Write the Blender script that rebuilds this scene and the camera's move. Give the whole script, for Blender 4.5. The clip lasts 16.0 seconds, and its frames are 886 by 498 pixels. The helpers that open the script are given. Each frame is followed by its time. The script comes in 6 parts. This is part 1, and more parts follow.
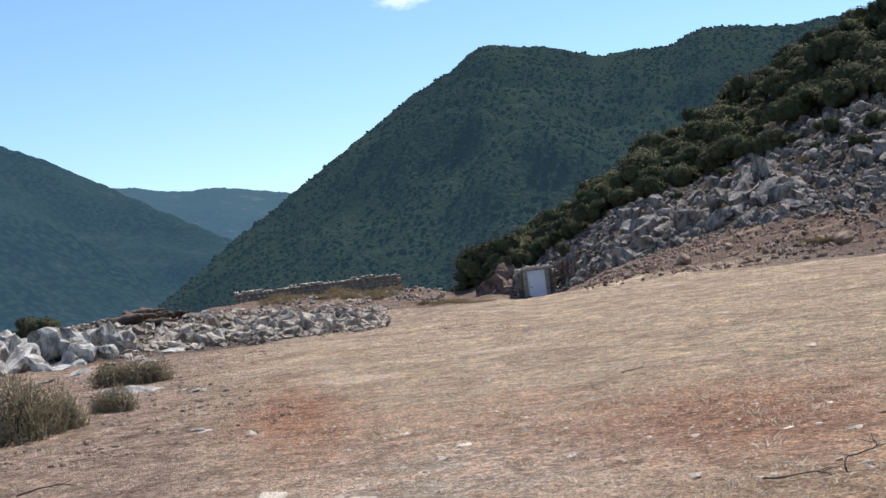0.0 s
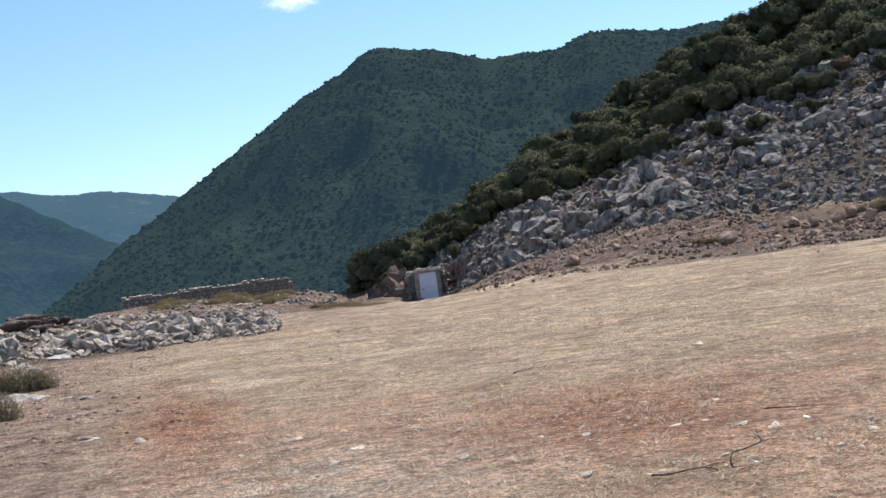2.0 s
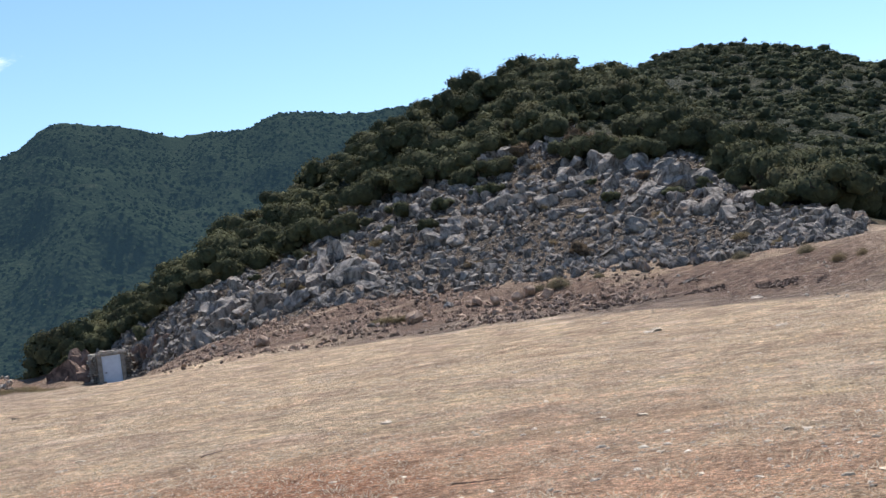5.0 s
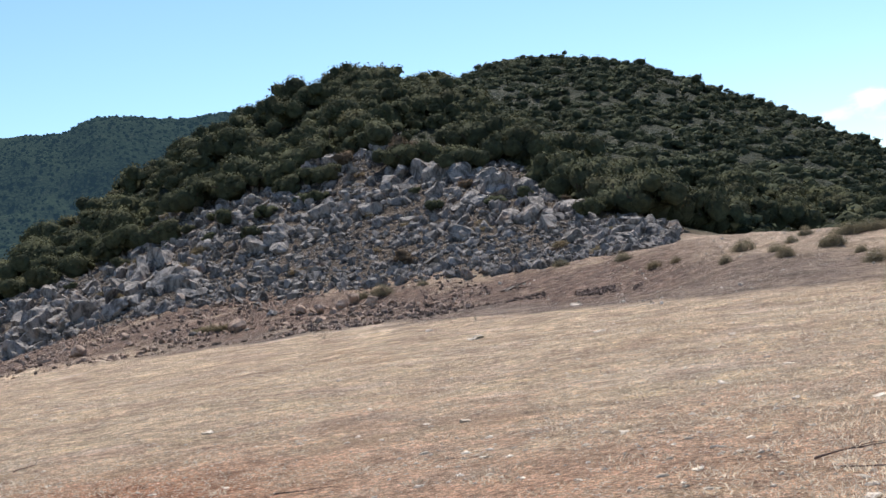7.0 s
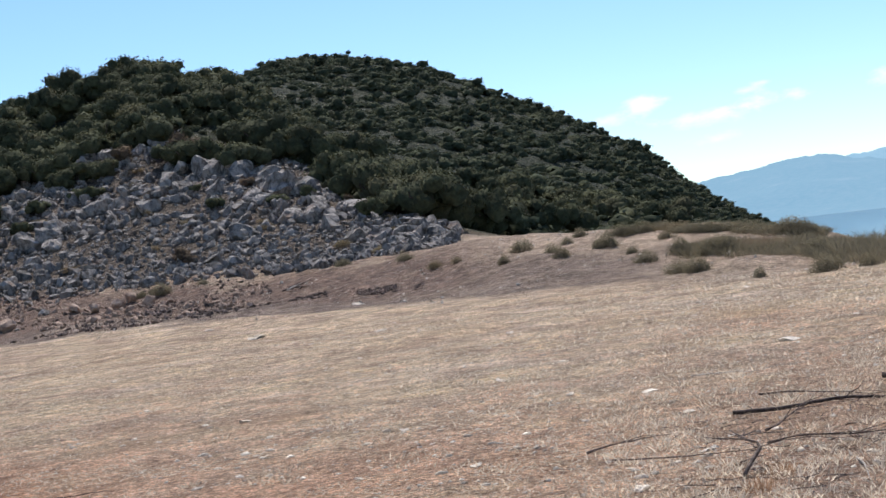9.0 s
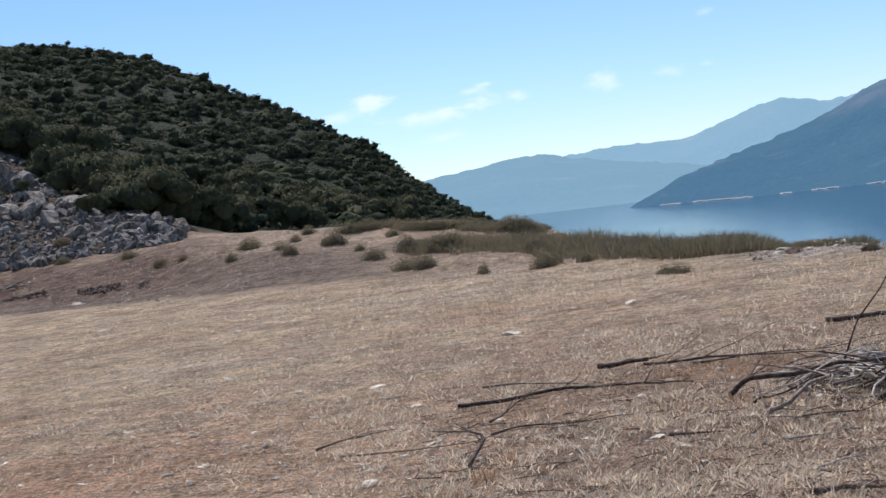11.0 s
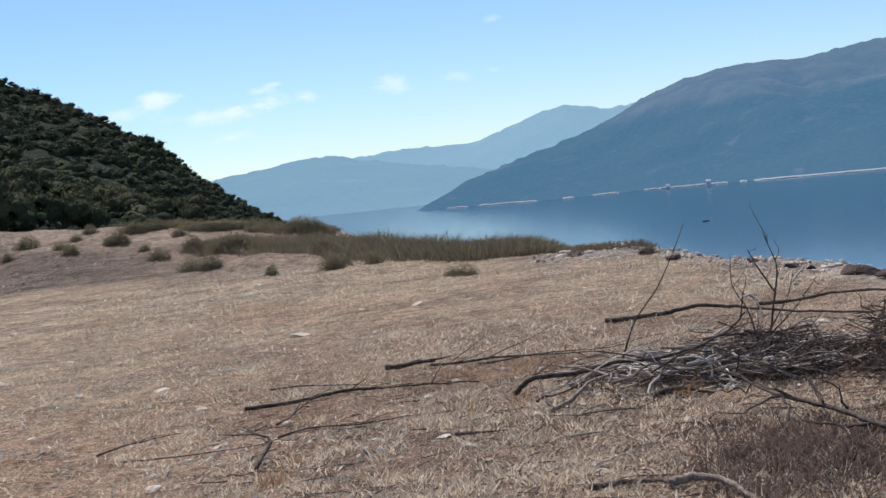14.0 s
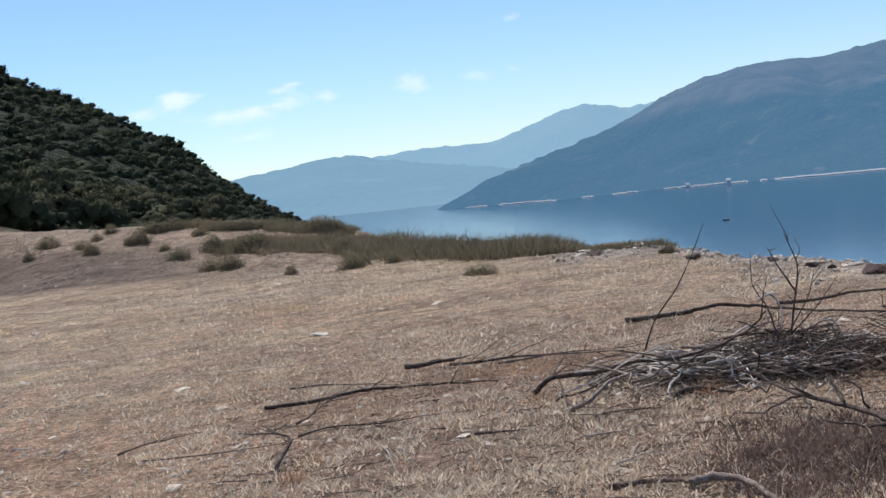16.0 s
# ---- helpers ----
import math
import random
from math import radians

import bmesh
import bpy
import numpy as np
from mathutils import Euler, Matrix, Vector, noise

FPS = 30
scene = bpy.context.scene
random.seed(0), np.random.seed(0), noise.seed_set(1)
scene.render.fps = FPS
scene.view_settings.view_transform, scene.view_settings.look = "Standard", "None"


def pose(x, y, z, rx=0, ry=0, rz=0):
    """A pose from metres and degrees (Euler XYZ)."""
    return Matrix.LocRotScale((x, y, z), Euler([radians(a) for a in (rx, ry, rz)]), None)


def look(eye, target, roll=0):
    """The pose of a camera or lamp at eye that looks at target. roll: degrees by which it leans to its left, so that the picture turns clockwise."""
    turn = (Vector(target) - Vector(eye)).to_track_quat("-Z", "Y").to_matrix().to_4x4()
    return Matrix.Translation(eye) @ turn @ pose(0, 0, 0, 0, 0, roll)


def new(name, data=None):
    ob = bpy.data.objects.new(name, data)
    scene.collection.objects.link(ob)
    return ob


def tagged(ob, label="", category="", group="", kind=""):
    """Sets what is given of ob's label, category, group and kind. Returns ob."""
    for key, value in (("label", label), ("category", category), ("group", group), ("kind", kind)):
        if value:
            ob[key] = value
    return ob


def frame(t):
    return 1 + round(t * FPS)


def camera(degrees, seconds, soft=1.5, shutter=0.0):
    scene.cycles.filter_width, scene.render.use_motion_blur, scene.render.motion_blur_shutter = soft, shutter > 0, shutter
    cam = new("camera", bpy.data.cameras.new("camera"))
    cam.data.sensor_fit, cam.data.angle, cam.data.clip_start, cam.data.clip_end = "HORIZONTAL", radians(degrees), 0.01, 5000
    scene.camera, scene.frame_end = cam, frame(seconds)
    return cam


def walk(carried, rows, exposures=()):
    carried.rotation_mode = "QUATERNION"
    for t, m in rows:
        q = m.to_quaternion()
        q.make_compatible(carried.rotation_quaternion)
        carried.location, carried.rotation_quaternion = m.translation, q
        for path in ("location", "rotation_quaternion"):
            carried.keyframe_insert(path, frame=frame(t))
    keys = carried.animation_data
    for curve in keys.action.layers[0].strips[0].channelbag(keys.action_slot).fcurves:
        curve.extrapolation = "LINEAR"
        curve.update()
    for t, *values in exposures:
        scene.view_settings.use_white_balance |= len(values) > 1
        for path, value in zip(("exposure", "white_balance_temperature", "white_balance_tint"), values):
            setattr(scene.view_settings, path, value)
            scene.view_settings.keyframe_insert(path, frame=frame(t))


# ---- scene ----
cam = camera(37.0, 16.0)
EYE = 1.6
# seconds, yaw, pitch, roll: the camera turns on the spot, as held by someone standing
ROWS = [
    (0.0, -0.00, 0.60, 7.10),
    (0.5, -0.49, 0.57, 7.20),
    (1.0, -1.50, 0.48, 7.22),
    (1.5, -2.41, 0.35, 7.39),
    (2.0, -4.73, 0.11, 7.55),
    (2.5, -6.84, -0.06, 7.70),
    (3.0, -9.27, -0.01, 7.79),
    (3.5, -11.58, 0.63, 7.98),
    (4.0, -13.98, 1.22, 7.98),
    (4.2, -14.92, 1.44, 7.98),
    (6.3, -22.91, 1.47, 7.92),
    (6.5, -23.70, 1.35, 8.00),
    (7.0, -25.90, 1.04, 7.95),
    (7.5, -27.73, 0.76, 7.86),
    (8.0, -29.50, 0.52, 7.86),
    (8.5, -31.81, 0.20, 7.78),
    (9.0, -35.39, -0.27, 7.58),
    (9.5, -39.22, -0.76, 7.50),
    (10.0, -42.59, -1.17, 7.25),
    (10.2, -43.70, -1.36, 7.32),
    (12.3, -51.94, -2.54, 7.02),
    (12.5, -52.80, -2.65, 6.92),
    (13.0, -54.85, -2.85, 6.81),
    (13.5, -55.82, -2.95, 6.79),
    (14.0, -56.37, -2.99, 6.70),
    (14.5, -56.22, -3.00, 6.73),
    (15.0, -55.97, -2.97, 6.75),
    (15.5, -55.74, -2.94, 6.75),
    (16.0, -55.53, -2.92, 6.79),
]
walk(cam, [(t, pose(0.04, 0.03, EYE, 90 + p, r, y)) for t, y, p, r in ROWS], [(0.0, 0.17, 6150.0, 10.0), (4.0, 0.3, 6250.0, 10.0), (8.0, 0.27, 6130.0, 10.0), (10.0, -0.03, 5960.0, 12.0), (12.5, -0.24, 6000.0, 11.0), (16.0, -0.2, 6000.0, 11.0)])

# ---- light ----
SUN_AZ, SUN_EL = 30.0, 56.0
world = bpy.data.worlds.new("sky")
scene.world = world
world.use_nodes = True
wn, wl = world.node_tree.nodes, world.node_tree.links
wn.clear()
sky = wn.new("ShaderNodeTexSky")
sky.sky_type = "NISHITA"
sky.sun_disc = False
sky.sun_elevation, sky.sun_rotation = radians(SUN_EL), radians(SUN_AZ)
sky.air_density, sky.dust_density, sky.ozone_density = 0.93, 0.05, 3.2
bg = wn.new("ShaderNodeBackground")
bg.inputs[1].default_value = 0.126
wo = wn.new("ShaderNodeOutputWorld")
# a few thin fair-weather clouds low over the lake and over the mountain
ray = wn.new("ShaderNodeTexCoord").outputs["Generated"]
wisp = wn.new("ShaderNodeTexNoise")
stretch = wn.new("ShaderNodeMapping")
stretch.inputs["Scale"].default_value = (1, 1, 2.2)
wl.new(ray, stretch.inputs["Vector"])
wl.new(stretch.outputs[0], wisp.inputs["Vector"])
wisp.inputs["Scale"].default_value, wisp.inputs["Detail"].default_value, wisp.inputs["Roughness"].default_value = 26.0, 6.0, 0.62
ragged = wn.new("ShaderNodeMapRange")
wl.new(wisp.outputs[0], ragged.inputs[0])
ragged.inputs[1].default_value, ragged.inputs[2].default_value, ragged.inputs[3].default_value, ragged.inputs[4].default_value = 0.3, 0.7, 0.42, 0.62
cool = wn.new("ShaderNodeMix")
cool.data_type, cool.blend_type = "RGBA", "MULTIPLY"
cool.inputs[0].default_value = 1.0
wl.new(sky.outputs[0], cool.inputs[6])
cool.inputs[7].default_value = (0.95, 1.015, 1.06, 1)
white = cool.outputs[2]
for c_az, c_el, wide, high, amount in ((47.5, 3.85, 1.5, 0.3, 0.75), (49.4, 4.1, 1.0, 0.28, 0.8), (50.95, 4.25, 0.5, 0.25, 0.7), (48.9, 4.66, 0.5, 0.13, 0.5), (49.65, 4.88, 0.35, 0.1, 0.5), (44.7, 4.74, 0.6, 0.28, 0.75), (47.7, 2.8, 0.9, 0.28, 0.55),
                                      (54.95, 4.2, 0.55, 0.45, 0.6), (57.5, 4.35, 0.7, 0.25, 0.4), (59.1, 4.45, 0.4, 0.15, 0.4), (59.3, 6.6, 0.35, 0.2, 0.35), (41.2, 4.85, 0.45, 0.18, 0.6), (43.0, 4.2, 0.6, 0.25, 0.5), (0.3, 11.6, 1.1, 0.5, 1.0), (-3.0, 12.5, 0.7, 0.4, 0.8)):
    ca, ce = radians(c_az), radians(c_el)
    away = wn.new("ShaderNodeVectorMath")
    away.operation = "SUBTRACT"
    wl.new(ray, away.inputs[0])
    away.inputs[1].default_value = (math.sin(ca) * math.cos(ce), math.cos(ca) * math.cos(ce), math.sin(ce))
    across = wn.new("ShaderNodeVectorMath")
    across.operation = "DOT_PRODUCT"
    wl.new(away.outputs[0], across.inputs[0])
    across.inputs[1].default_value = (math.cos(ca) / radians(1.1 * wide), -math.sin(ca) / radians(1.1 * wide), 0)
    upward = wn.new("ShaderNodeVectorMath")
    upward.operation = "DOT_PRODUCT"
    wl.new(away.outputs[0], upward.inputs[0])
    upward.inputs[1].default_value = (0, 0, 1 / radians(high))
    onward = wn.new("ShaderNodeVectorMath")
    onward.operation = "DOT_PRODUCT"
    wl.new(away.outputs[0], onward.inputs[0])
    onward.inputs[1].default_value = (math.sin(ca), math.cos(ca), 0)
    both = wn.new("ShaderNodeCombineXYZ")
    wl.new(across.outputs["Value"], both.inputs[0])
    wl.new(upward.outputs["Value"], both.inputs[1])
    wl.new(onward.outputs["Value"], both.inputs[2])
    span = wn.new("ShaderNodeVectorMath")
    span.operation = "LENGTH"
    wl.new(both.outputs[0], span.inputs[0])
    lump = wn.new("ShaderNodeMath")
    lump.operation = "MULTIPLY_ADD"
    wl.new(span.outputs["Value"], lump.inputs[0])
    lump.inputs[1].default_value = -0.1
    wl.new(ragged.outputs[0], lump.inputs[2])
    soft = wn.new("ShaderNodeMapRange")
    soft.interpolation_type = "SMOOTHSTEP"
    wl.new(lump.outputs[0], soft.inputs[0])
    soft.inputs[1].default_value, soft.inputs[2].default_value, soft.inputs[4].default_value = 0.37, 0.56, amount
    over = wn.new("ShaderNodeMix")
    over.data_type = "RGBA"
    wl.new(soft.outputs[0], over.inputs[0])
    wl.new(white, over.inputs[6])
    over.inputs[7].default_value = (9.0, 9.5, 10.2, 1)
    white = over.outputs[2]
wl.new(white, bg.inputs[0])
wl.new(bg.outputs[0], wo.inputs[0])
sun = new("sun", bpy.data.lights.new("sun", "SUN"))
sun.data.energy, sun.data.angle, sun.data.color = 5.2, radians(0.6), (1.0, 0.94, 0.86)
a, e = radians(SUN_AZ), radians(SUN_EL)
sun.matrix_world = look((math.sin(a) * math.cos(e) * 90, math.cos(a) * math.cos(e) * 90, math.sin(e) * 90), (0, 0, 0))


# ---- small tools ----
def polar(az, r):
    az = np.radians(az)
    return r * np.sin(az), r * np.cos(az)


def lattice(ix, iy, seed):
    h = (ix * 374761393 + iy * 668265263 + seed * 974711) & 0xFFFFFFFF
    h = ((h ^ (h >> 13)) * 1274126177) & 0xFFFFFFFF
    return ((h ^ (h >> 16)) & 0xFFFF) / 32767.5 - 1.0


def vnoise(x, y, seed=0):
    """Smooth value noise, -1 to 1."""
    x, y = np.asarray(x, float), np.asarray(y, float)
    ix, iy = np.floor(x).astype(np.int64), np.floor(y).astype(np.int64)
    fx, fy = x - ix, y - iy
    fx, fy = fx * fx * (3 - 2 * fx), fy * fy * (3 - 2 * fy)
    a, b = lattice(ix, iy, seed), lattice(ix + 1, iy, seed)
    c, d = lattice(ix, iy + 1, seed), lattice(ix + 1, iy + 1, seed)
    return (a * (1 - fx) + b * fx) * (1 - fy) + (c * (1 - fx) + d * fx) * fy


def fbm(x, y, octaves=4, seed=0):
    return sum(vnoise(x * 2 ** k, y * 2 ** k, seed + k) / 2 ** k for k in range(octaves))


def ramp(v, lo, hi):
    t = np.clip((v - lo) / (hi - lo), 0, 1)
    return t * t * (3 - 2 * t)


def mesh_of(name, verts, faces, mats=(), smooth=False, normals=None):
    """A mesh from arrays of vertices and of quads or triangles."""
    me = bpy.data.meshes.new(name)
    verts, faces = np.asarray(verts, np.float32), np.asarray(faces, np.int32)
    n = faces.shape[1]
    me.vertices.add(len(verts))
    me.vertices.foreach_set("co", verts.ravel())
    me.loops.add(faces.size)
    me.loops.foreach_set("vertex_index", faces.ravel())
    me.polygons.add(len(faces))
    me.polygons.foreach_set("loop_start", np.arange(0, faces.size, n, dtype=np.int32))
    me.polygons.foreach_set("use_smooth", np.full(len(faces), smooth))
    me.update(calc_edges=True)
    me.validate()
    if normals is not None:
        me.normals_split_custom_set_from_vertices(normals)
    for m in mats:
        me.materials.append(m)
    return me


def aligned(v, f, nn):
    """The triangles f, each wound to face the way of its corners' normals nn."""
    n = np.cross(v[f[:, 1]] - v[f[:, 0]], v[f[:, 2]] - v[f[:, 0]])
    back = (n * nn[f].sum(1)).sum(1) < 0
    return np.where(back[:, None], f[:, ::-1], f)


def ico(level):
    bm = bmesh.new()
    bmesh.ops.create_icosphere(bm, subdivisions=level, radius=1.0)
    v = np.array([q.co[:] for q in bm.verts])
    f = np.array([[q.index for q in p.verts] for p in bm.faces])
    bm.free()
    return v, f


ICO = {k: ico(k) for k in (1, 2, 3)}


def part(name, me, parent, label=""):
    ob = new(name, me)
    ob.parent = parent
    return tagged(ob, label) if label else ob


# ---- materials ----
class Shader:
    """A node material under construction."""

    def __init__(self, name, rough=0.9):
        self.mat = bpy.data.materials.new(name)
        self.mat.use_nodes = True
        self.n, self.l = self.mat.node_tree.nodes, self.mat.node_tree.links
        self.bsdf = self.n["Principled BSDF"]
        self.bsdf.inputs["Roughness"].default_value = rough
        self.bsdf.inputs["Specular IOR Level"].default_value = 0.25
        self.pos = self.n.new("ShaderNodeNewGeometry").outputs["Position"]
        self.obj = self.n.new("ShaderNodeTexCoord").outputs["Object"]

    def put(self, socket, v):
        if hasattr(v, "is_output"):
            self.l.new(v, socket)
        else:
            socket.default_value = v

    def noise(self, scale, detail=4.0, rough=0.6, at=None, distort=0.0):
        t = self.n.new("ShaderNodeTexNoise")
        self.l.new(at or self.pos, t.inputs["Vector"])
        t.inputs["Scale"].default_value, t.inputs["Detail"].default_value = scale, detail
        t.inputs["Roughness"].default_value, t.inputs["Distortion"].default_value = rough, distort
        return t.outputs[0]

    def cells(self, scale, at=None, feature="F1"):
        t = self.n.new("ShaderNodeTexVoronoi")
        t.feature = feature
        self.l.new(at or self.pos, t.inputs["Vector"])
        t.inputs["Scale"].default_value = scale
        return t

    def stretch(self, x, y, z, at=None):
        t = self.n.new("ShaderNodeMapping")
        self.l.new(at or self.pos, t.inputs["Vector"])
        t.inputs["Scale"].default_value = (x, y, z)
        return t.outputs[0]

    def between(self, v, lo, hi, to0=0.0, to1=1.0):
        t = self.n.new("ShaderNodeMapRange")
        t.interpolation_type = "SMOOTHSTEP"
        self.put(t.inputs[0], v)
        for k, w in zip((1, 2, 3, 4), (lo, hi, to0, to1)):
            self.put(t.inputs[k], w)
        return t.outputs[0]

    def math(self, op, a, b=0.0):
        t = self.n.new("ShaderNodeMath")
        t.operation = op
        self.put(t.inputs[0], a)
        self.put(t.inputs[1], b)
        return t.outputs[0]

    def mix(self, f, a, b, blend="MIX"):
        t = self.n.new("ShaderNodeMix")
        t.data_type, t.blend_type = "RGBA", blend
        self.put(t.inputs[0], f)
        self.put(t.inputs[6], a if hasattr(a, "is_output") else (*a, 1))
        self.put(t.inputs[7], b if hasattr(b, "is_output") else (*b, 1))
        return t.outputs[2]

    def attribute(self, name):
        t = self.n.new("ShaderNodeAttribute")
        t.attribute_name = name
        return t.outputs["Fac"]

    def chance(self):
        return self.n.new("ShaderNodeObjectInfo").outputs["Random"]

    def island(self):
        return self.n.new("ShaderNodeNewGeometry").outputs["Random Per Island"]

    def bump(self, height, strength=0.5, distance=0.05):
        t = self.n.new("ShaderNodeBump")
        t.inputs["Strength"].default_value, t.inputs["Distance"].default_value = strength, distance
        self.l.new(height, t.inputs["Height"])
        self.l.new(t.outputs[0], self.bsdf.inputs["Normal"])

    def colour(self, c):
        self.put(self.bsdf.inputs["Base Color"], c if hasattr(c, "is_output") else (*c, 1))
        return self

    def haze_glow(self, colour, strength):
        """Haze painted as emission, for the pale light that air before a far backdrop sends to the eye."""
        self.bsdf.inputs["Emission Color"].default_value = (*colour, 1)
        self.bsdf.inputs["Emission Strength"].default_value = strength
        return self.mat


def ground_material():
    m = Shader("dry_ground", 0.95)
    m.bsdf.inputs["Specular IOR Level"].default_value = 0.1
    big, mid, fine = m.noise(0.13, 5), m.noise(0.9, 5, 0.65), m.noise(11, 5, 0.75)
    blades = m.noise(1.0, 3, 0.75, m.stretch(26, 60, 30), 1.2)
    mats = m.noise(3.0, 4, 0.7)
    straw = m.mix(m.between(mid, 0.35, 0.68), (0.64, 0.465, 0.285), (0.83, 0.655, 0.425))
    straw = m.mix(m.between(mats, 0.38, 0.62), m.mix(0.4, straw, (0.34, 0.22, 0.14)), straw)
    wave = m.noise(0.55, 5, 0.7, m.stretch(1, 1, 1), 0.8)
    straw = m.mix(m.between(wave, 0.47, 0.57), straw, m.mix(0.72, straw, (0.36, 0.235, 0.16)))
    straw = m.mix(m.math('MULTIPLY', m.between(m.noise(0.42, 4, 0.7, None, 0.5), 0.52, 0.62), 0.65), straw, (0.52, 0.375, 0.265))
    straw = m.mix(m.math('MULTIPLY', m.between(m.noise(0.8, 4, 0.7), 0.56, 0.66), 0.7), straw, (0.84, 0.64, 0.36))
    straw = m.mix(m.math('MULTIPLY', m.between(m.noise(0.33, 4, 0.6), 0.56, 0.68), 0.6), straw, (0.85, 0.68, 0.5))
    straw = m.mix(m.between(blades, 0.36, 0.62), m.mix(0.5, straw, (0.24, 0.15, 0.095)), straw)
    earth = m.mix(m.between(fine, 0.34, 0.66), (0.38, 0.205, 0.122), (0.66, 0.435, 0.275))
    earth = m.mix(m.math("MULTIPLY", m.between(blades, 0.5, 0.68), 0.7), earth, (0.7, 0.53, 0.35))
    thin = m.math("ADD", m.math("ADD", m.math("MULTIPLY", big, 0.55), m.math("MULTIPLY", mid, 0.45)), m.math("MULTIPLY", m.attribute("near"), 0.14))
    thin = m.math("MULTIPLY", m.between(thin, 0.54, 0.66), m.between(m.attribute("near"), 0.0, 0.4))
    c = m.mix(m.math("MULTIPLY", thin, 0.85), straw, earth)
    litter = m.mix(m.between(blades, 0.36, 0.64), (0.12, 0.07, 0.048), (0.52, 0.345, 0.225))
    litter = m.mix(m.between(mid, 0.35, 0.65), litter, m.mix(0.5, litter, (0.33, 0.2, 0.13)))
    c = m.mix(m.math("MULTIPLY", m.attribute("litter"), m.between(mats, 0.2, 0.5, 0.55, 0.95)), c, litter)
    # dark soil of the dead weeds, and painted shade under the brushwood pile
    c = m.mix(m.math("MULTIPLY", m.attribute("weeds_pile_shade"), 0.75), c, m.mix(m.between(blades, 0.36, 0.64), (0.05, 0.036, 0.03), (0.17, 0.12, 0.09)))
    c = m.mix(m.math("MULTIPLY", m.attribute("red"), m.between(mid, 0.15, 0.45)), c, m.mix(m.between(fine, 0.35, 0.65), (0.25, 0.105, 0.052), (0.5, 0.25, 0.135)))
    grey = m.mix(m.between(fine, 0.3, 0.7), (0.08, 0.055, 0.042), (0.21, 0.148, 0.112))
    grey = m.mix(m.between(m.noise(0.6, 4, 0.7, m.stretch(0.5, 1.6, 1)), 0.55, 0.68), grey, (0.07, 0.05, 0.04))
    c = m.mix(m.math("MULTIPLY", m.attribute("track"), m.between(mid, 0.36, 0.6, 0.7, 1.0)), c, grey)
    loam = m.mix(m.between(mats, 0.3, 0.7), (0.27, 0.185, 0.127), (0.5, 0.365, 0.245))
    c = m.mix(m.math("MULTIPLY", m.attribute("loam"), m.between(mid, 0.25, 0.6, 0.5, 1.0)), c, loam)
    bank = m.mix(m.between(mats, 0.35, 0.65), (0.075, 0.045, 0.033), (0.2, 0.122, 0.084))
    bank = m.mix(m.between(m.noise(0.5, 4, 0.65), 0.54, 0.68), bank, (0.31, 0.22, 0.145))
    c = m.mix(m.attribute("bank"), c, bank)
    dirt = m.mix(m.between(mats, 0.35, 0.65), (0.22, 0.135, 0.09), (0.5, 0.34, 0.235))
    dirt = m.mix(m.between(fine, 0.5, 0.7), dirt, (0.54, 0.39, 0.27))
    c = m.mix(m.math("MULTIPLY", m.attribute("dirt"), m.between(mid, 0.25, 0.5, 0.65, 1.0)), c, dirt)
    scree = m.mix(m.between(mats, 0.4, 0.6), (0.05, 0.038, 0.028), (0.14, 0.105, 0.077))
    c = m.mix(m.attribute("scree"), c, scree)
    # soil and undergrowth, painted nearly black for the shade between shrubs
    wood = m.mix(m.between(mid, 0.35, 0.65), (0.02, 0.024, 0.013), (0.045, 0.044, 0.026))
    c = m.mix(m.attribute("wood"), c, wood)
    pale = m.mix(m.between(fine, 0.35, 0.65), (0.5, 0.43, 0.34), (0.78, 0.7, 0.6))
    c = m.mix(m.math("MULTIPLY", m.attribute("pale"), m.between(mats, 0.35, 0.6)), c, pale)
    speck = m.cells(15)
    c = m.mix(m.math("MULTIPLY", m.between(speck.outputs["Distance"], 0.3, 0.14), m.between(m.noise(2.2, 3, 0.7), 0.5, 0.62)), c, (0.66, 0.58, 0.47))
    open_ground = m.math("SUBTRACT", 1.0, m.math("MINIMUM", 1.0, m.math("ADD", m.attribute("scree"), m.attribute("wood"))))
    fleck, gap, blot = m.noise(34, 3, 0.8), m.noise(23, 3, 0.8, None, 0.6), m.noise(8, 3, 0.75, None, 0.5)
    c = m.mix(m.math("MULTIPLY", m.between(gap, 0.5, 0.4), m.math("MULTIPLY", open_ground, 0.62)), c, m.mix(0.6, c, (0.12, 0.07, 0.045)))
    c = m.mix(m.math("MULTIPLY", m.between(blot, 0.47, 0.37), m.math("MULTIPLY", open_ground, 0.6)), c, m.mix(0.6, c, (0.15, 0.09, 0.06)))
    c = m.mix(m.math("MULTIPLY", m.between(fleck, 0.54, 0.62), m.math("MULTIPLY", open_ground, 0.6)), c, m.mix(0.5, c, (0.95, 0.8, 0.62)))
    swath = m.noise(0.8, 7, 0.75, m.stretch(0.95, 1.15, 1), 0.3)
    matting = m.noise(4.2, 6, 0.8, None, 0.4)
    crumbs = m.noise(19, 4, 0.85)
    own = m.math("MULTIPLY", m.between(swath, 0.36, 0.62, 0.84, 1.2), m.math("MULTIPLY", m.between(matting, 0.36, 0.6, 0.72, 1.34), m.between(crumbs, 0.36, 0.6, 0.68, 1.42)))
    tone = m.n.new("ShaderNodeHueSaturation")
    m.l.new(c, tone.inputs["Color"])
    m.l.new(own, tone.inputs["Value"])
    m.colour(tone.outputs[0])
    relief = m.math("ADD", m.math("ADD", fine, m.math("MULTIPLY", blades, 1.2)), m.math("MULTIPLY", matting, 3.0))
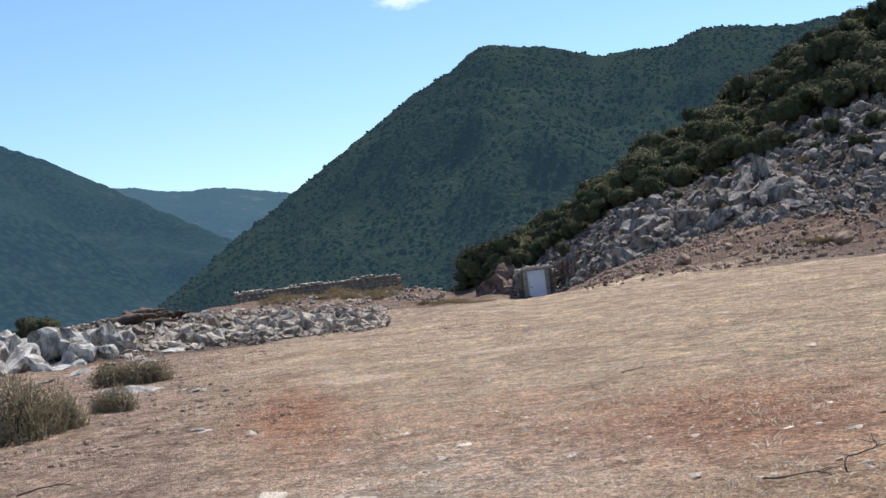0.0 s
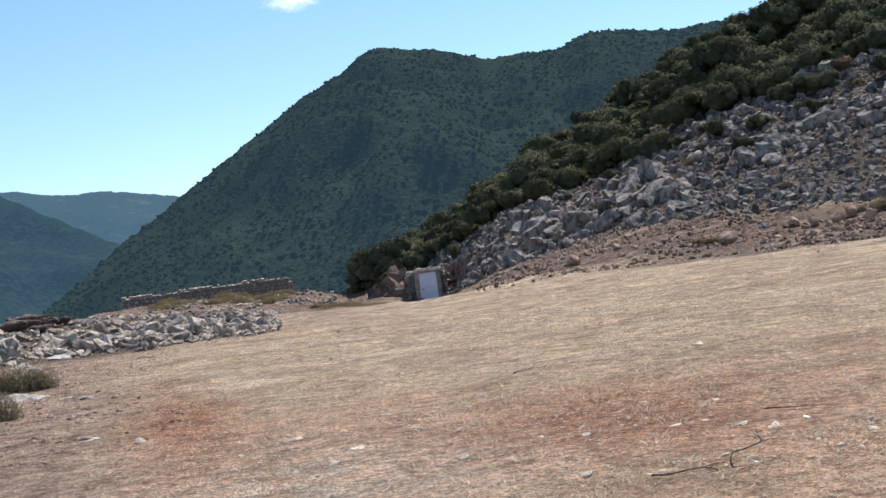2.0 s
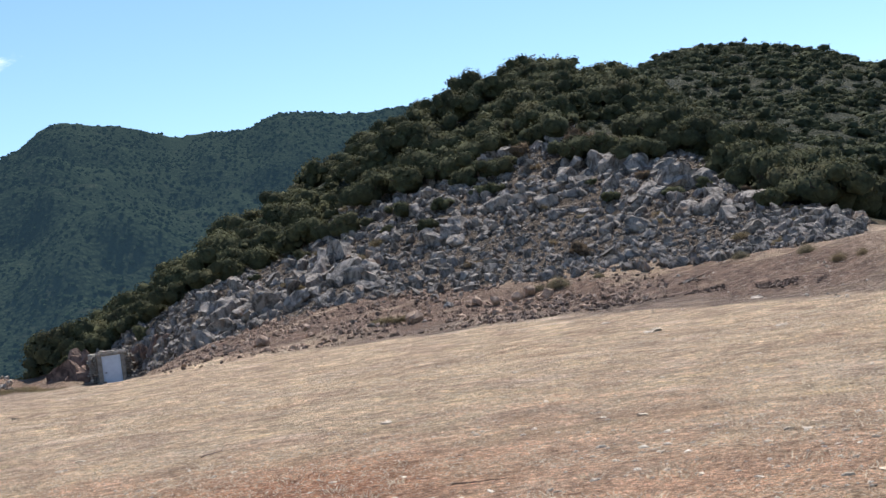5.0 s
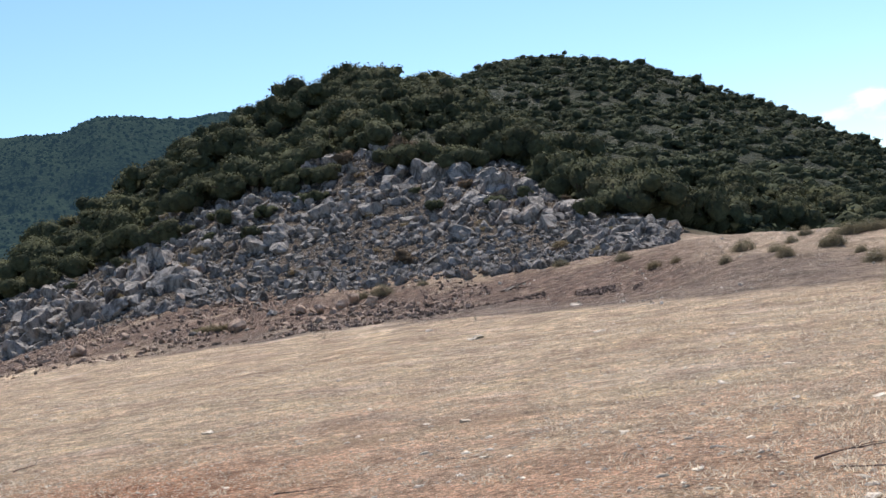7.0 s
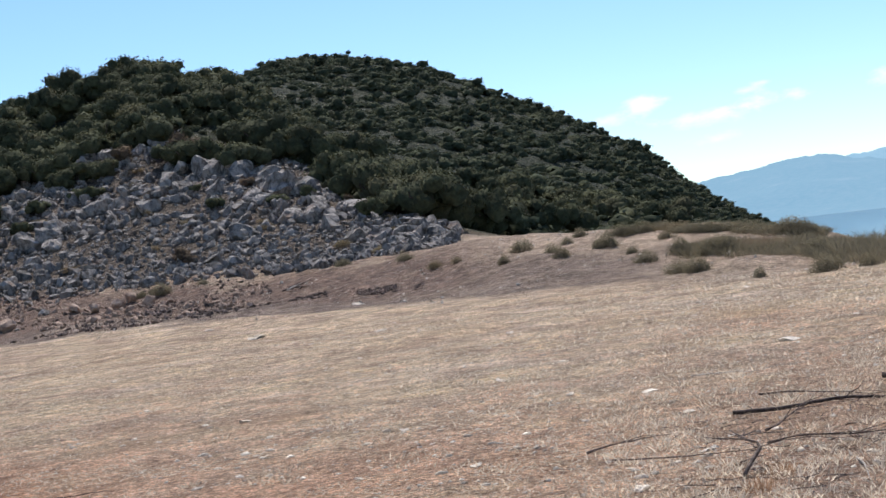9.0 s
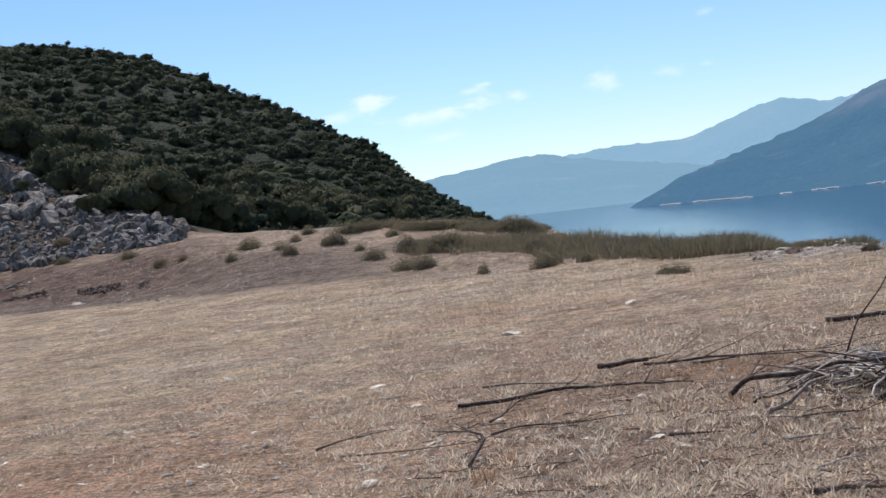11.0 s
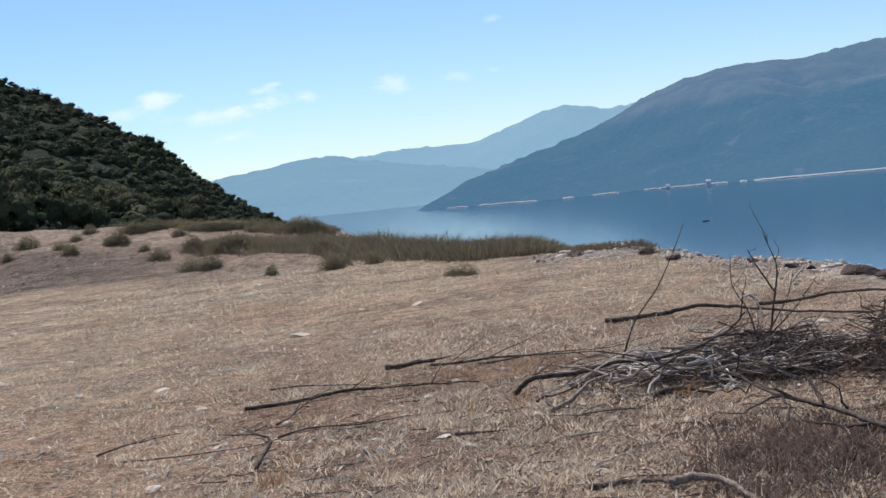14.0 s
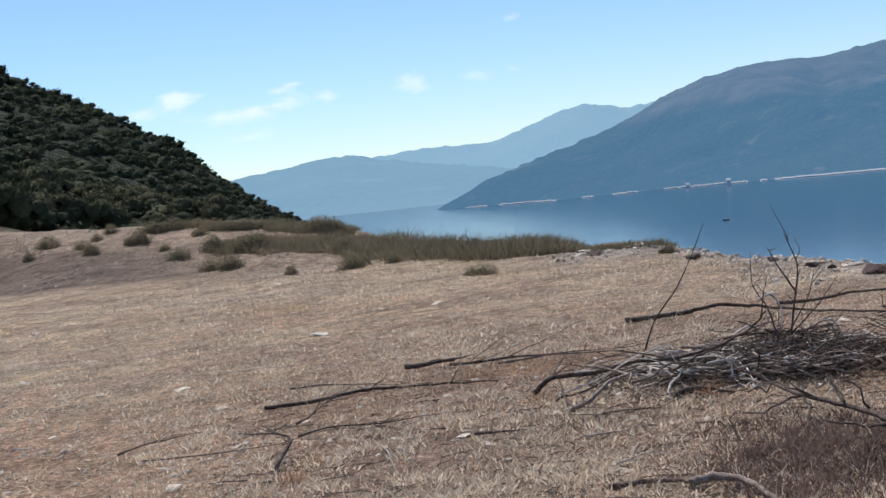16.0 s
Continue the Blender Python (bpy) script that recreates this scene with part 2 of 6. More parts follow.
    m.bump(m.math("ADD", relief, m.math("MULTIPLY", swath, 4.0)), 1.0, 0.06)
    return m.mat


def rock_material(name, light, dark, moss=0.0):
    m = Shader(name, 0.85)
    big, fine = m.noise(1.1, 6, 0.65), m.noise(9, 5, 0.7)
    flutes = m.noise(2.6, 6, 0.72, m.stretch(1, 1, 0.65), 0.5)
    c = m.mix(m.between(flutes, 0.36, 0.62), dark, light)
    c = m.mix(m.between(big, 0.55, 0.75), c, tuple(v * 1.3 for v in light))
    c = m.mix(m.math("MULTIPLY", m.between(m.noise(0.7, 3), 0.58, 0.72), 0.6), c, (0.3, 0.19, 0.12))
    c = m.mix(m.between(fine, 0.62, 0.78), c, tuple(v * 0.45 for v in dark))
    own = m.between(m.island(), 0.0, 1.0, 0.72, 1.12)
    t = m.n.new("ShaderNodeHueSaturation")
    m.l.new(c, t.inputs["Color"])
    m.l.new(own, t.inputs["Value"])
    m.colour(t.outputs[0])
    m.bump(m.math("ADD", flutes, m.math("MULTIPLY", fine, 0.5)), 0.9, 0.12)
    return m.mat


def leaf_material(name, dark, light, dry=(0.16, 0.12, 0.05), amount=0.12, blotch=0.15, through_light=0.2, mottle=0.0):
    m = Shader(name, 0.9)
    m.bsdf.inputs["Specular IOR Level"].default_value = 0.05
    if mottle:
        c = m.mix(m.between(m.noise(0.45, 3, 0.6), 0.3, 0.7), dark, light)
        c = m.mix(m.math("MULTIPLY", m.island(), 0.35), c, tuple(1.25 * v for v in light))
    else:
        c = m.mix(m.island(), dark, light)
    c = m.mix(m.between(m.noise(blotch, 3), 0.35, 0.65), c, m.mix(0.5, c, light))
    c = m.mix(m.math("MULTIPLY", m.between(m.noise(0.25, 2), 0.55, 0.7), amount * 3), c, dry)
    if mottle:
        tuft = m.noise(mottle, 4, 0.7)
        # shade in the hollows between leaf tufts is put into the colour
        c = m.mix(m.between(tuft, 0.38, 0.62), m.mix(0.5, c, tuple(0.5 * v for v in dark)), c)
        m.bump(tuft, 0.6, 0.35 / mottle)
    m.colour(c)
    thin = m.n.new("ShaderNodeBsdfTranslucent")
    m.l.new(c, thin.inputs["Color"])
    both = m.n.new("ShaderNodeMixShader")
    both.inputs[0].default_value = through_light
    m.l.new(m.bsdf.outputs[0], both.inputs[1])
    m.l.new(thin.outputs[0], both.inputs[2])
    m.l.new(both.outputs[0], m.n["Material Output"].inputs["Surface"])
    return m.mat


def hill_material(name, dark, light, scale, bare, haze, strength, relief=0.5, gap_shade=0.75, treeline=None):
    """Far slopes grown over with scrub, their summer haze painted in as emission."""
    m = Shader(name, 1.0)
    m.bsdf.inputs["Specular IOR Level"].default_value = 0.0
    big, mid, fine = m.noise(scale * 0.04, 5), m.noise(scale * 0.3, 5, 0.65), m.noise(scale * 2.2, 4, 0.7)
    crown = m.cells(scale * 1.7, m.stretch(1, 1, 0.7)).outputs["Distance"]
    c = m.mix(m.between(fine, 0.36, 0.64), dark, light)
    # shade between tree crowns is painted dark along the cell edges
    c = m.mix(m.between(crown, 0.25, 0.7), c, m.mix(gap_shade, c, tuple(0.4 * v for v in dark)))
    c = m.mix(m.between(big, 0.4, 0.62), c, m.mix(0.5, c, light))
    c = m.mix(m.math("MULTIPLY", m.between(mid, 0.56, 0.72), bare), c, (0.26, 0.215, 0.165))
    if treeline:
        height = m.n.new("ShaderNodeSeparateXYZ")
        m.l.new(m.pos, height.inputs[0])
        edge = m.math("ADD", height.outputs["Z"], m.math("MULTIPLY", m.noise(0.006, 5, 0.65), 70.0))
        open_slope = m.mix(m.between(mid, 0.35, 0.65), (0.055, 0.052, 0.047), (0.085, 0.075, 0.065))
        c = m.mix(m.between(edge, treeline, treeline + 30), c, open_slope)
        c = m.mix(m.between(m.noise(0.011, 3, 0.5, m.stretch(1, 1, 2.5)), 0.66, 0.72), c, (0.08, 0.072, 0.062))
    m.colour(c)
    m.bump(m.math("SUBTRACT", m.math("MULTIPLY", fine, 0.6), crown), relief, 0.35 / scale)
    return m.haze_glow(haze, strength)


def plain_material(name, colour, second, scale, rough=0.8, metal=0.0, bump=0.3):
    m = Shader(name, rough)
    n = m.noise(scale, 5, 0.65, m.obj)
    m.colour(m.mix(m.between(n, 0.35, 0.68), colour, second))
    m.bsdf.inputs["Metallic"].default_value = metal
    m.bump(m.noise(scale * 4, 4, 0.6, m.obj), bump, 0.01)
    return m.mat


def bark_material(name, dark, light):
    m = Shader(name, 0.85)
    grain = m.noise(1.0, 4, 0.7, m.stretch(30, 30, 30))
    c = m.mix(m.between(grain, 0.35, 0.65), dark, light)
    own = m.between(m.chance(), 0.0, 1.0, 0.6, 1.25)
    t = m.n.new("ShaderNodeHueSaturation")
    m.l.new(c, t.inputs["Color"])
    m.l.new(own, t.inputs["Value"])
    m.colour(t.outputs[0])
    m.bump(grain, 0.6, 0.01)
    return m.mat


def water_material():
    m = Shader("lake_water", 0.1)
    m.colour((0.012, 0.05, 0.10))
    m.bsdf.inputs["IOR"].default_value = 1.33
    m.bsdf.inputs["Specular IOR Level"].default_value = 0.5
    w = m.noise(0.35, 4, 0.6, m.stretch(1, 1, 1))
    m.bump(w, 0.09, 0.3)
    return m.mat


GROUND = ground_material()
GREY_ROCK = rock_material("grey_limestone", (0.34, 0.29, 0.245), (0.075, 0.062, 0.05))
WHITE_ROCK = rock_material("white_limestone", (0.58, 0.53, 0.46), (0.17, 0.148, 0.12))
DARK_CLOD = rock_material("dark_clod", (0.2, 0.135, 0.1), (0.09, 0.06, 0.045))
RUBBLE = rock_material("dusty_rubble", (0.56, 0.47, 0.37), (0.18, 0.13, 0.09))
RED_ROCK = rock_material("red_brown_stone", (0.13, 0.08, 0.062), (0.055, 0.036, 0.03))
FIELD_ROCK = rock_material("field_limestone", (0.78, 0.66, 0.52), (0.52, 0.41, 0.3))
BROWN_ROCK = rock_material("earthy_stone", (0.46, 0.32, 0.225), (0.25, 0.155, 0.1))
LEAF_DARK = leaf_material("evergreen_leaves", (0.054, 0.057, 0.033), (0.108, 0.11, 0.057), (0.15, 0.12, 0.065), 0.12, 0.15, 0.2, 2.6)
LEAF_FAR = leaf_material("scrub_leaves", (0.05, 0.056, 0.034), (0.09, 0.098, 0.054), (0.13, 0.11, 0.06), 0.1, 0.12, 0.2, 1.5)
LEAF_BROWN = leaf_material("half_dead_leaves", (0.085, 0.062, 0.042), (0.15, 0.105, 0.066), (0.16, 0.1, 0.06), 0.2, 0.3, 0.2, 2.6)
LEAF_DULL = leaf_material("dusty_shrub_leaves", (0.11, 0.098, 0.06), (0.24, 0.2, 0.128), (0.25, 0.18, 0.1), 0.2, 1.0, 0.5)
LEAF_BAND = leaf_material("brink_grass", (0.1, 0.086, 0.054), (0.24, 0.2, 0.13), (0.28, 0.19, 0.12), 0.33, 0.5, 0.5)
LEAF_DEAD = leaf_material("dead_weed_stalks", (0.035, 0.022, 0.017), (0.3, 0.205, 0.155), (0.18, 0.09, 0.055), 0.2, 1.0, 0.3)
LEAF_DRY = leaf_material("dry_shrub_leaves", (0.11, 0.09, 0.05), (0.25, 0.195, 0.115), (0.25, 0.165, 0.09), 0.2, 1.0, 0.5)
STRAW = leaf_material("dry_straw", (0.2, 0.13, 0.082), (0.94, 0.79, 0.59), (0.42, 0.25, 0.14), 0.25, 0.6, 0.55)
BARK = bark_material("dead_wood", (0.05, 0.033, 0.024), (0.18, 0.122, 0.09))
TWIG = bark_material("dark_twigs", (0.05, 0.034, 0.026), (0.17, 0.12, 0.09))
BLEACHED = bark_material("white_wood", (0.5, 0.42, 0.34), (0.82, 0.74, 0.64))
GREY_BARK = bark_material("grey_wood", (0.14, 0.1, 0.078), (0.34, 0.26, 0.2))
PALE_BARK = bark_material("bleached_wood", (0.32, 0.25, 0.19), (0.7, 0.59, 0.47))
WATER = water_material()

# ---- the lie of the land ----
# azimuth clockwise from straight ahead at the start; for each, where the land bends, as distance and height
FIELD_BEND = ((-180, 24, 0), (-60, 34, 0), (-20, 40, 0.1), (-12, 36, 0.1), (-4, 40, 0), (0, 46, -0.05), (4, 46, -0.16), (8, 48, -0.02), (12, 50, 0.05), (18, 46, 0.05),
    (24, 44, 0.1), (31, 38, 0.05), (36, 35, 0.05), (42, 32, 0.05), (48, 29, 0.05), (56, 30, 0), (60, 24, 0), (64, 23, 0), (68, 18, 0), (75, 14, 0), (90, 12, 0), (180, 24, 0))
FOOT_BEND = ((-180, 40, -1), (-60, 60, -2), (-22, 56, -0.2), (-18, 58, 0.5), (-14, 60, 0.8), (-10, 62, 0.3), (-5, 70, -0.15), (1, 80, -1), (4, 86, -1.75), (5.2, 84, -1.2), (7, 74, 0.2), (10, 71, 1.0), (13, 66, 1.6), (17, 64, 1.6),
    (23, 60, 1.5), (30, 56, 1.3), (36, 54, 1.6), (40, 52, 1.4), (43, 52, 1.2), (47, 50, 1.0), (51, 45, 0.35), (54, 36, 0.1), (56, 33, 0), (60, 26, 0), (64, 25, 0), (68, 19.5, 0), (75, 15, 0), (90, 14, -0.3), (180, 40, -1))
SLOPE_BEND = ((-180, 90, -9), (-60, 110, -14), (-25, 100, -9), (-14, 90, -2.5), (-9.5, 116, -0.4), (-5, 118, -0.2), (-1.2, 118, -0.5), (0.2, 108, -1.5), (1, 98, -1.0), (2, 95, 0.0), (4, 94, 0.6), (7.4, 90, 3.8), (11, 89, 4.9), (13.3, 88, 6.2), (15.4, 88, 8), (18, 88, 9.3),
    (20, 88, 9.6), (23, 86, 9.9), (26, 84, 9), (29.4, 80, 7.6), (31.6, 74, 5.2), (33, 68, 3.6), (36, 62, 1.9), (40, 64, 1.0), (47, 64, 0), (51, 58, -1.2), (56, 48, -3), (60, 40, -4), (68, 34, -6), (75, 30, -6), (90, 40, -9), (180, 90, -9))
CREST_BEND = ((-180, 140, -22), (-25, 180, -26), (-12, 160, -14), (-5, 140, -5), (1, 116, -3.6), (3, 112, 0.0), (4.2, 112, 1.7), (5.6, 114, 3.4), (7.6, 116, 5.6), (10.7, 119, 9.4), (14, 121, 12.8), (18, 122, 16.1),
    (21.6, 122, 18.5), (23.7, 122, 19.8), (26.5, 122, 18.6), (28, 122, 16.8), (31, 121, 12.2), (34, 121, 10.5), (37, 121, 8.3), (40, 121, 6.2), (42.5, 121, 4.2), (45, 120, 1.2), (47.4, 118, -0.8), (49.6, 116, -3.5), (52, 112, -6.5),
    (56, 105, -10), (62, 95, -14), (75, 90, -17), (180, 140, -22))
BACK_BEND = ((-180, 260, -40), (-12, 260, -34), (-5, 235, -22), (1, 232, -24), (8, 230, -8), (12, 230, -2), (18, 230, 6), (22, 230, 13), (26, 230, 25), (28, 230, 31.6), (29.5, 230, 34.4), (31.5, 230, 34.2), (33.6, 230, 32.8), (36, 230, 29.5),
    (38, 230, 25.3), (40.3, 230, 20.9), (42.5, 230, 16.4), (44.9, 230, 9.8), (47.4, 230, 1.8), (49.6, 230, -3.6), (51.0, 230, -8), (52.5, 230, -14), (56, 230, -25), (62, 235, -34), (75, 250, -42), (180, 260, -40))
FAR_BEND = ((-180, 460, -39.5), (8, 460, -38), (20, 430, -25), (30, 420, 8), (38, 420, 2), (44, 420, -16), (49, 430, -34), (54, 440, -44), (75, 460, -46), (90, 460, -46), (180, 460, -39.5))
FLOOR_BEND = ((-180, 800, -38.5), (20, 800, -38.5), (36, 800, -43), (60, 800, -47), (110, 800, -47), (180, 800, -38.5))
BENDS = {"field": FIELD_BEND, "foot": FOOT_BEND, "slope": SLOPE_BEND, "crest": CREST_BEND, "back": BACK_BEND, "far": FAR_BEND, "floor": FLOOR_BEND}
LAKE = -40.4
ORDER = ("field", "foot", "slope", "crest", "back", "far", "floor")


def bend(name, az):
    k = np.array(BENDS[name])
    return np.interp(az, k[:, 0], k[:, 1]), np.interp(az, k[:, 0], k[:, 2])


def land(x, y, rough=True):
    """Height of the ground, without or with its unevenness."""
    x, y = np.asarray(x, float), np.asarray(y, float)
    az, r = np.degrees(np.arctan2(x, y)), np.hypot(x, y)
    rs, zs = [np.zeros_like(r) - 8, np.zeros_like(r) + 4], [np.zeros_like(r), np.zeros_like(r)]
    for name in ORDER:
        a, b = bend(name, az)
        rs.append(a)
        zs.append(b)
    rs.append(np.full_like(r, 5200.0))
    zs.append(zs[-1])
    rs, zs = np.array(rs), np.array(zs)
    d = np.diff(zs, axis=0) / np.maximum(np.diff(rs, axis=0), 0.5)
    same = d[1:] * d[:-1] > 0
    m = np.zeros_like(zs)
    m[1:-1] = np.where(same, 2 * d[1:] * d[:-1] / np.where(same, d[1:] + d[:-1], 1), 0)
    m[-1] = 0
    z = np.zeros_like(r)
    for i in range(len(rs) - 1):
        w = np.maximum(rs[i + 1] - rs[i], 0.5)
        t = np.clip((r - rs[i]) / w, 0, 1)
        v = (2 * t ** 3 - 3 * t ** 2 + 1) * zs[i] + (t ** 3 - 2 * t ** 2 + t) * w * m[i] + (3 * t ** 2 - 2 * t ** 3) * zs[i + 1] + (t ** 3 - t ** 2) * w * m[i + 1]
        z = np.where((r >= rs[i]) & (r < rs[i + 1]) | ((i == len(rs) - 2) & (r >= rs[i])), v, z)
    if rough:
        r1, r2 = bend("field", az)[0], bend("foot", az)[0]
        out = ramp(r, r1, r1 + 4)
        z = z + 0.05 * fbm(x * 0.35, y * 0.35, 3, 5) * ramp(r, 12, 26) + 0.012 * fbm(x * 2.2, y * 2.2, 3, 9)
        z = z + out * 0.10 * fbm(x * 0.5, y * 0.5, 4, 15) * (1 - ramp(r, 300, 500)) + ramp(r, r2, r2 + 25) * 0.5 * fbm(x * 0.11, y * 0.11, 3, 21) * (1 - ramp(r, 300, 500))
        z = z + ramp(r, 600, 1200) * 1.0 * fbm(x * 0.01, y * 0.01, 2, 31) * (az < 22)
    return z


def spot(az, r, lift=0.0):
    x, y = polar(az, r)
    return Vector((float(x), float(y), float(land(x, y)) + lift))


def ground():
    az = np.concatenate([np.arange(-180, -30, 4.0), np.arange(-30, 84, 0.38), np.arange(84, 180, 4.0)])
    rad = np.concatenate([[0.0], np.geomspace(0.4, 30, 110), np.linspace(30.6, 130, 140), np.geomspace(132, 800, 60), np.geomspace(850, 4900, 14)])
    A, Rr = np.meshgrid(az, rad, indexing="ij")
    X, Y = polar(A, Rr)
    Z = land(X, Y)
    na, nr = A.shape
    v = np.stack([X, Y, Z], -1).reshape(-1, 3)
    i, j = np.meshgrid(np.arange(na), np.arange(nr - 1), indexing="ij")
    k = (i + 1) % na
    f = np.stack([i * nr + j, k * nr + j, k * nr + j + 1, i * nr + j + 1], -1).reshape(-1, 4)[:, ::-1]
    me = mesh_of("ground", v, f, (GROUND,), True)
    az, r = A.ravel(), Rr.ravel()
    x, y = X.ravel(), Y.ravel()
    r1, r2, r3 = (bend(n, az)[0] for n in ("field", "foot", "slope"))
    wob = 1.6 * fbm(x * 0.3, y * 0.3, 3, 41)
    hill = ramp(az, 3, 7) * (1 - ramp(az, 50, 53))
    t = (r + wob - r1) / np.maximum(r2 - r1, 1)
    masks = {
        "near": 1 - ramp(r, 11, 24),
        "litter": ramp(az + 2 * wob, 40, 55) * (1 - ramp(az, 84, 110)) * (1 - ramp(r, 11, 17)) * ramp(r, 3, 7),
        "dirt": (1 - ramp(az + wob, -12.5, -7)) * ramp(az, -70, -40) * (1 - ramp(r, 38, 41)) * ramp(r, 3, 8),
        # first term: dead weeds; second term: shade painted beneath the brushwood pile
        "weeds_pile_shade": 0.8 * np.exp(-((az - 71.0) / 3.4) ** 2 - ((r - 6.85) / 0.75) ** 2) + 0.9 * np.exp(-((az - 69.5) / 3.2) ** 2 - ((r - 9.8) / 0.55) ** 2),
        "loam": ramp(t, -0.15, 0.1) * ramp(az, 30, 37) * (1 - ramp(az, 66, 72)) + ramp(t, -0.3, 0.1) * (1 - ramp(az, 0, 3)) * (1 - ramp(r, 110, 120)),
        "red": 1.15 * np.exp(-((x + 0.14 * y - 0.25) / 0.75) ** 2 - ((y - 16.0) / 4.6) ** 2) + 1.1 * np.exp(-((az - 11) / 8) ** 2 - ((r - 11.7) / 2.4) ** 2) + 0.4 * np.exp(-((az - 30) / 12) ** 2 - ((r - 9.5) / 1.3) ** 2) + 0.9 * np.exp(-((az + 1.4) / 0.7) ** 2 - ((r - 104) / 10) ** 2),
        "track": ramp(t, -0.02, 0.06) * (1 - ramp(t, 0.45, 0.68)) * ramp(az, 9, 16) * (1 - ramp(az, 42, 50)),
        "bank": ramp(t, 0.22, 0.42) * (1 - ramp(t, 1.0, 1.1)) * hill * (1 - ramp(az, 34, 40)) * (1 - 0.5 * ramp(t, 0.75, 0.9) * ramp(az, 19, 25)) + 0.9 * (1 - ramp(az, 1.5, 3)) * ramp(r, 54, 60) * (1 - ramp(r, 116, 124)),
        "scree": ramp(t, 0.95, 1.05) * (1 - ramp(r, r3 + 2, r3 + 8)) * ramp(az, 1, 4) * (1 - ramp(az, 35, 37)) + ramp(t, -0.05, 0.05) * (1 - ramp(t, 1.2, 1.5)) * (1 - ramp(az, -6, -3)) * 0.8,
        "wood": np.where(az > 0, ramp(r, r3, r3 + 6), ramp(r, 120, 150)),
        "pale": 0.55 * np.exp(-((az + 1) / 9) ** 2 - ((r - 9.6) / 2.2) ** 2) + 1.3 * np.exp(-((az - 62.2) / 2.0) ** 2 - ((r - 24.0) / 1.7) ** 2) + 0.8 * ramp(az, 63, 67) * np.exp(-((r - r2) / 1.6) ** 2),
    }
    masks["loam"] = masks["loam"] * (1 - 0.85 * np.clip(masks["track"], 0, 1))
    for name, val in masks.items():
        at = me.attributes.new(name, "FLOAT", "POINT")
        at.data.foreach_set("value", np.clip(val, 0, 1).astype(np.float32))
    return tagged(new("ground", me), "sloping field of dry straw-coloured grass over reddish earth", "ground", kind="structure")


ground()


def lake():
    az = np.radians(np.arange(24, 190, 2.0))
    rad = np.array([150.0, 400, 900, 1600, 2500, 3600, 4900])
    A, Rr = np.meshgrid(az, rad, indexing="ij")
    v = np.stack([Rr * np.sin(A), Rr * np.cos(A), np.full_like(A, LAKE)], -1).reshape(-1, 3)
    n, k = A.shape
    i, j = np.meshgrid(np.arange(n - 1), np.arange(k - 1), indexing="ij")
    f = np.stack([i * k + j, i * k + j + 1, (i + 1) * k + j + 1, (i + 1) * k + j], -1).reshape(-1, 4)
    return tagged(new("water", mesh_of("water", v, f, (WATER,), True)), "calm deep blue lake below the headland", "lake", kind="structure")


lake()


def mountain(name, label, ridge, shore, mat, steps=(260, 60), spurs=0.12, seed=3, curve=1.0):
    """A far slope between its foot and its skyline. ridge: azimuth, elevation in degrees and distance; shore: azimuth and distance of the foot."""
    k, s = np.array(ridge), np.array(shore)
    az = np.linspace(k[0, 0], k[-1, 0], steps[0])
    el, far = np.interp(az, k[:, 0], k[:, 1]), np.interp(az, k[:, 0], k[:, 2])
    w = np.ones(5) / 5
    el = np.convolve(np.pad(el, 2, "edge"), w, "valid")
    crest = 0.05 * vnoise(az * 3.1, az * 0, seed) + 0.02 * vnoise(az * 14, az * 0, seed + 1) + 0.012 * vnoise(az * 37, az * 0, seed + 2)
    top = EYE + far * np.tan(np.radians(el))
    foot = np.interp(az, s[:, 0], s[:, 1])
    t = np.linspace(0, 1.25, steps[1])[None, :]
    base = LAKE - 2.0
    R = foot[:, None] + (far - foot)[:, None] * t
    up = np.where(t <= 1, t ** curve, 1 - (t - 1) * 1.2)
    Z = base + (top - base)[:, None] * up + (far * np.radians(crest))[:, None] * np.minimum(t, 1) ** 14
    A = np.repeat(az[:, None], t.shape[1], 1)
    X, Y = polar(A, R)
    size = far.mean()
    rel = np.clip(np.minimum(t, 1) * (1 - np.minimum(t, 1)) * 4, 0, 1)
    Z = Z + rel * (top - base)[:, None] * spurs * fbm(X / size * 9, Y / size * 9, 5, seed + 7)
    n, m = A.shape
    i, j = np.meshgrid(np.arange(n - 1), np.arange(m - 1), indexing="ij")
    f = np.stack([i * m + j, (i + 1) * m + j, (i + 1) * m + j + 1, i * m + j + 1], -1).reshape(-1, 4)
    ob = new(name, mesh_of(name, np.stack([X, Y, Z], -1).reshape(-1, 3), f, (mat,), True))
    return tagged(ob, label, "mountain", kind="structure")


# blue haze is painted on: every far slope emits it as its own light
HAZE_LIGHT = (0.22, 0.46, 0.78)
MID_HILL = hill_material("scrub_mountain_haze", (0.014, 0.022, 0.014), (0.034, 0.044, 0.026), 0.24, 0.05, (0.24, 0.46, 0.68), 0.06, 0.6, 0.6)
LEFT_HILL = hill_material("wooded_valley_side_haze", (0.013, 0.024, 0.018), (0.026, 0.038, 0.028), 0.1, 0.08, (0.2, 0.45, 0.78), 0.1, 0.2)
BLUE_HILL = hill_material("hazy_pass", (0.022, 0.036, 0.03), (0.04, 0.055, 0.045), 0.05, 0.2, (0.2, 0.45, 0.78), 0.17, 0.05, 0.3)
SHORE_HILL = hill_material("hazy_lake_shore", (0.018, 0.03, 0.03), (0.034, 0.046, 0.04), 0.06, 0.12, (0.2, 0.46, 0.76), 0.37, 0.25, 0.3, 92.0)
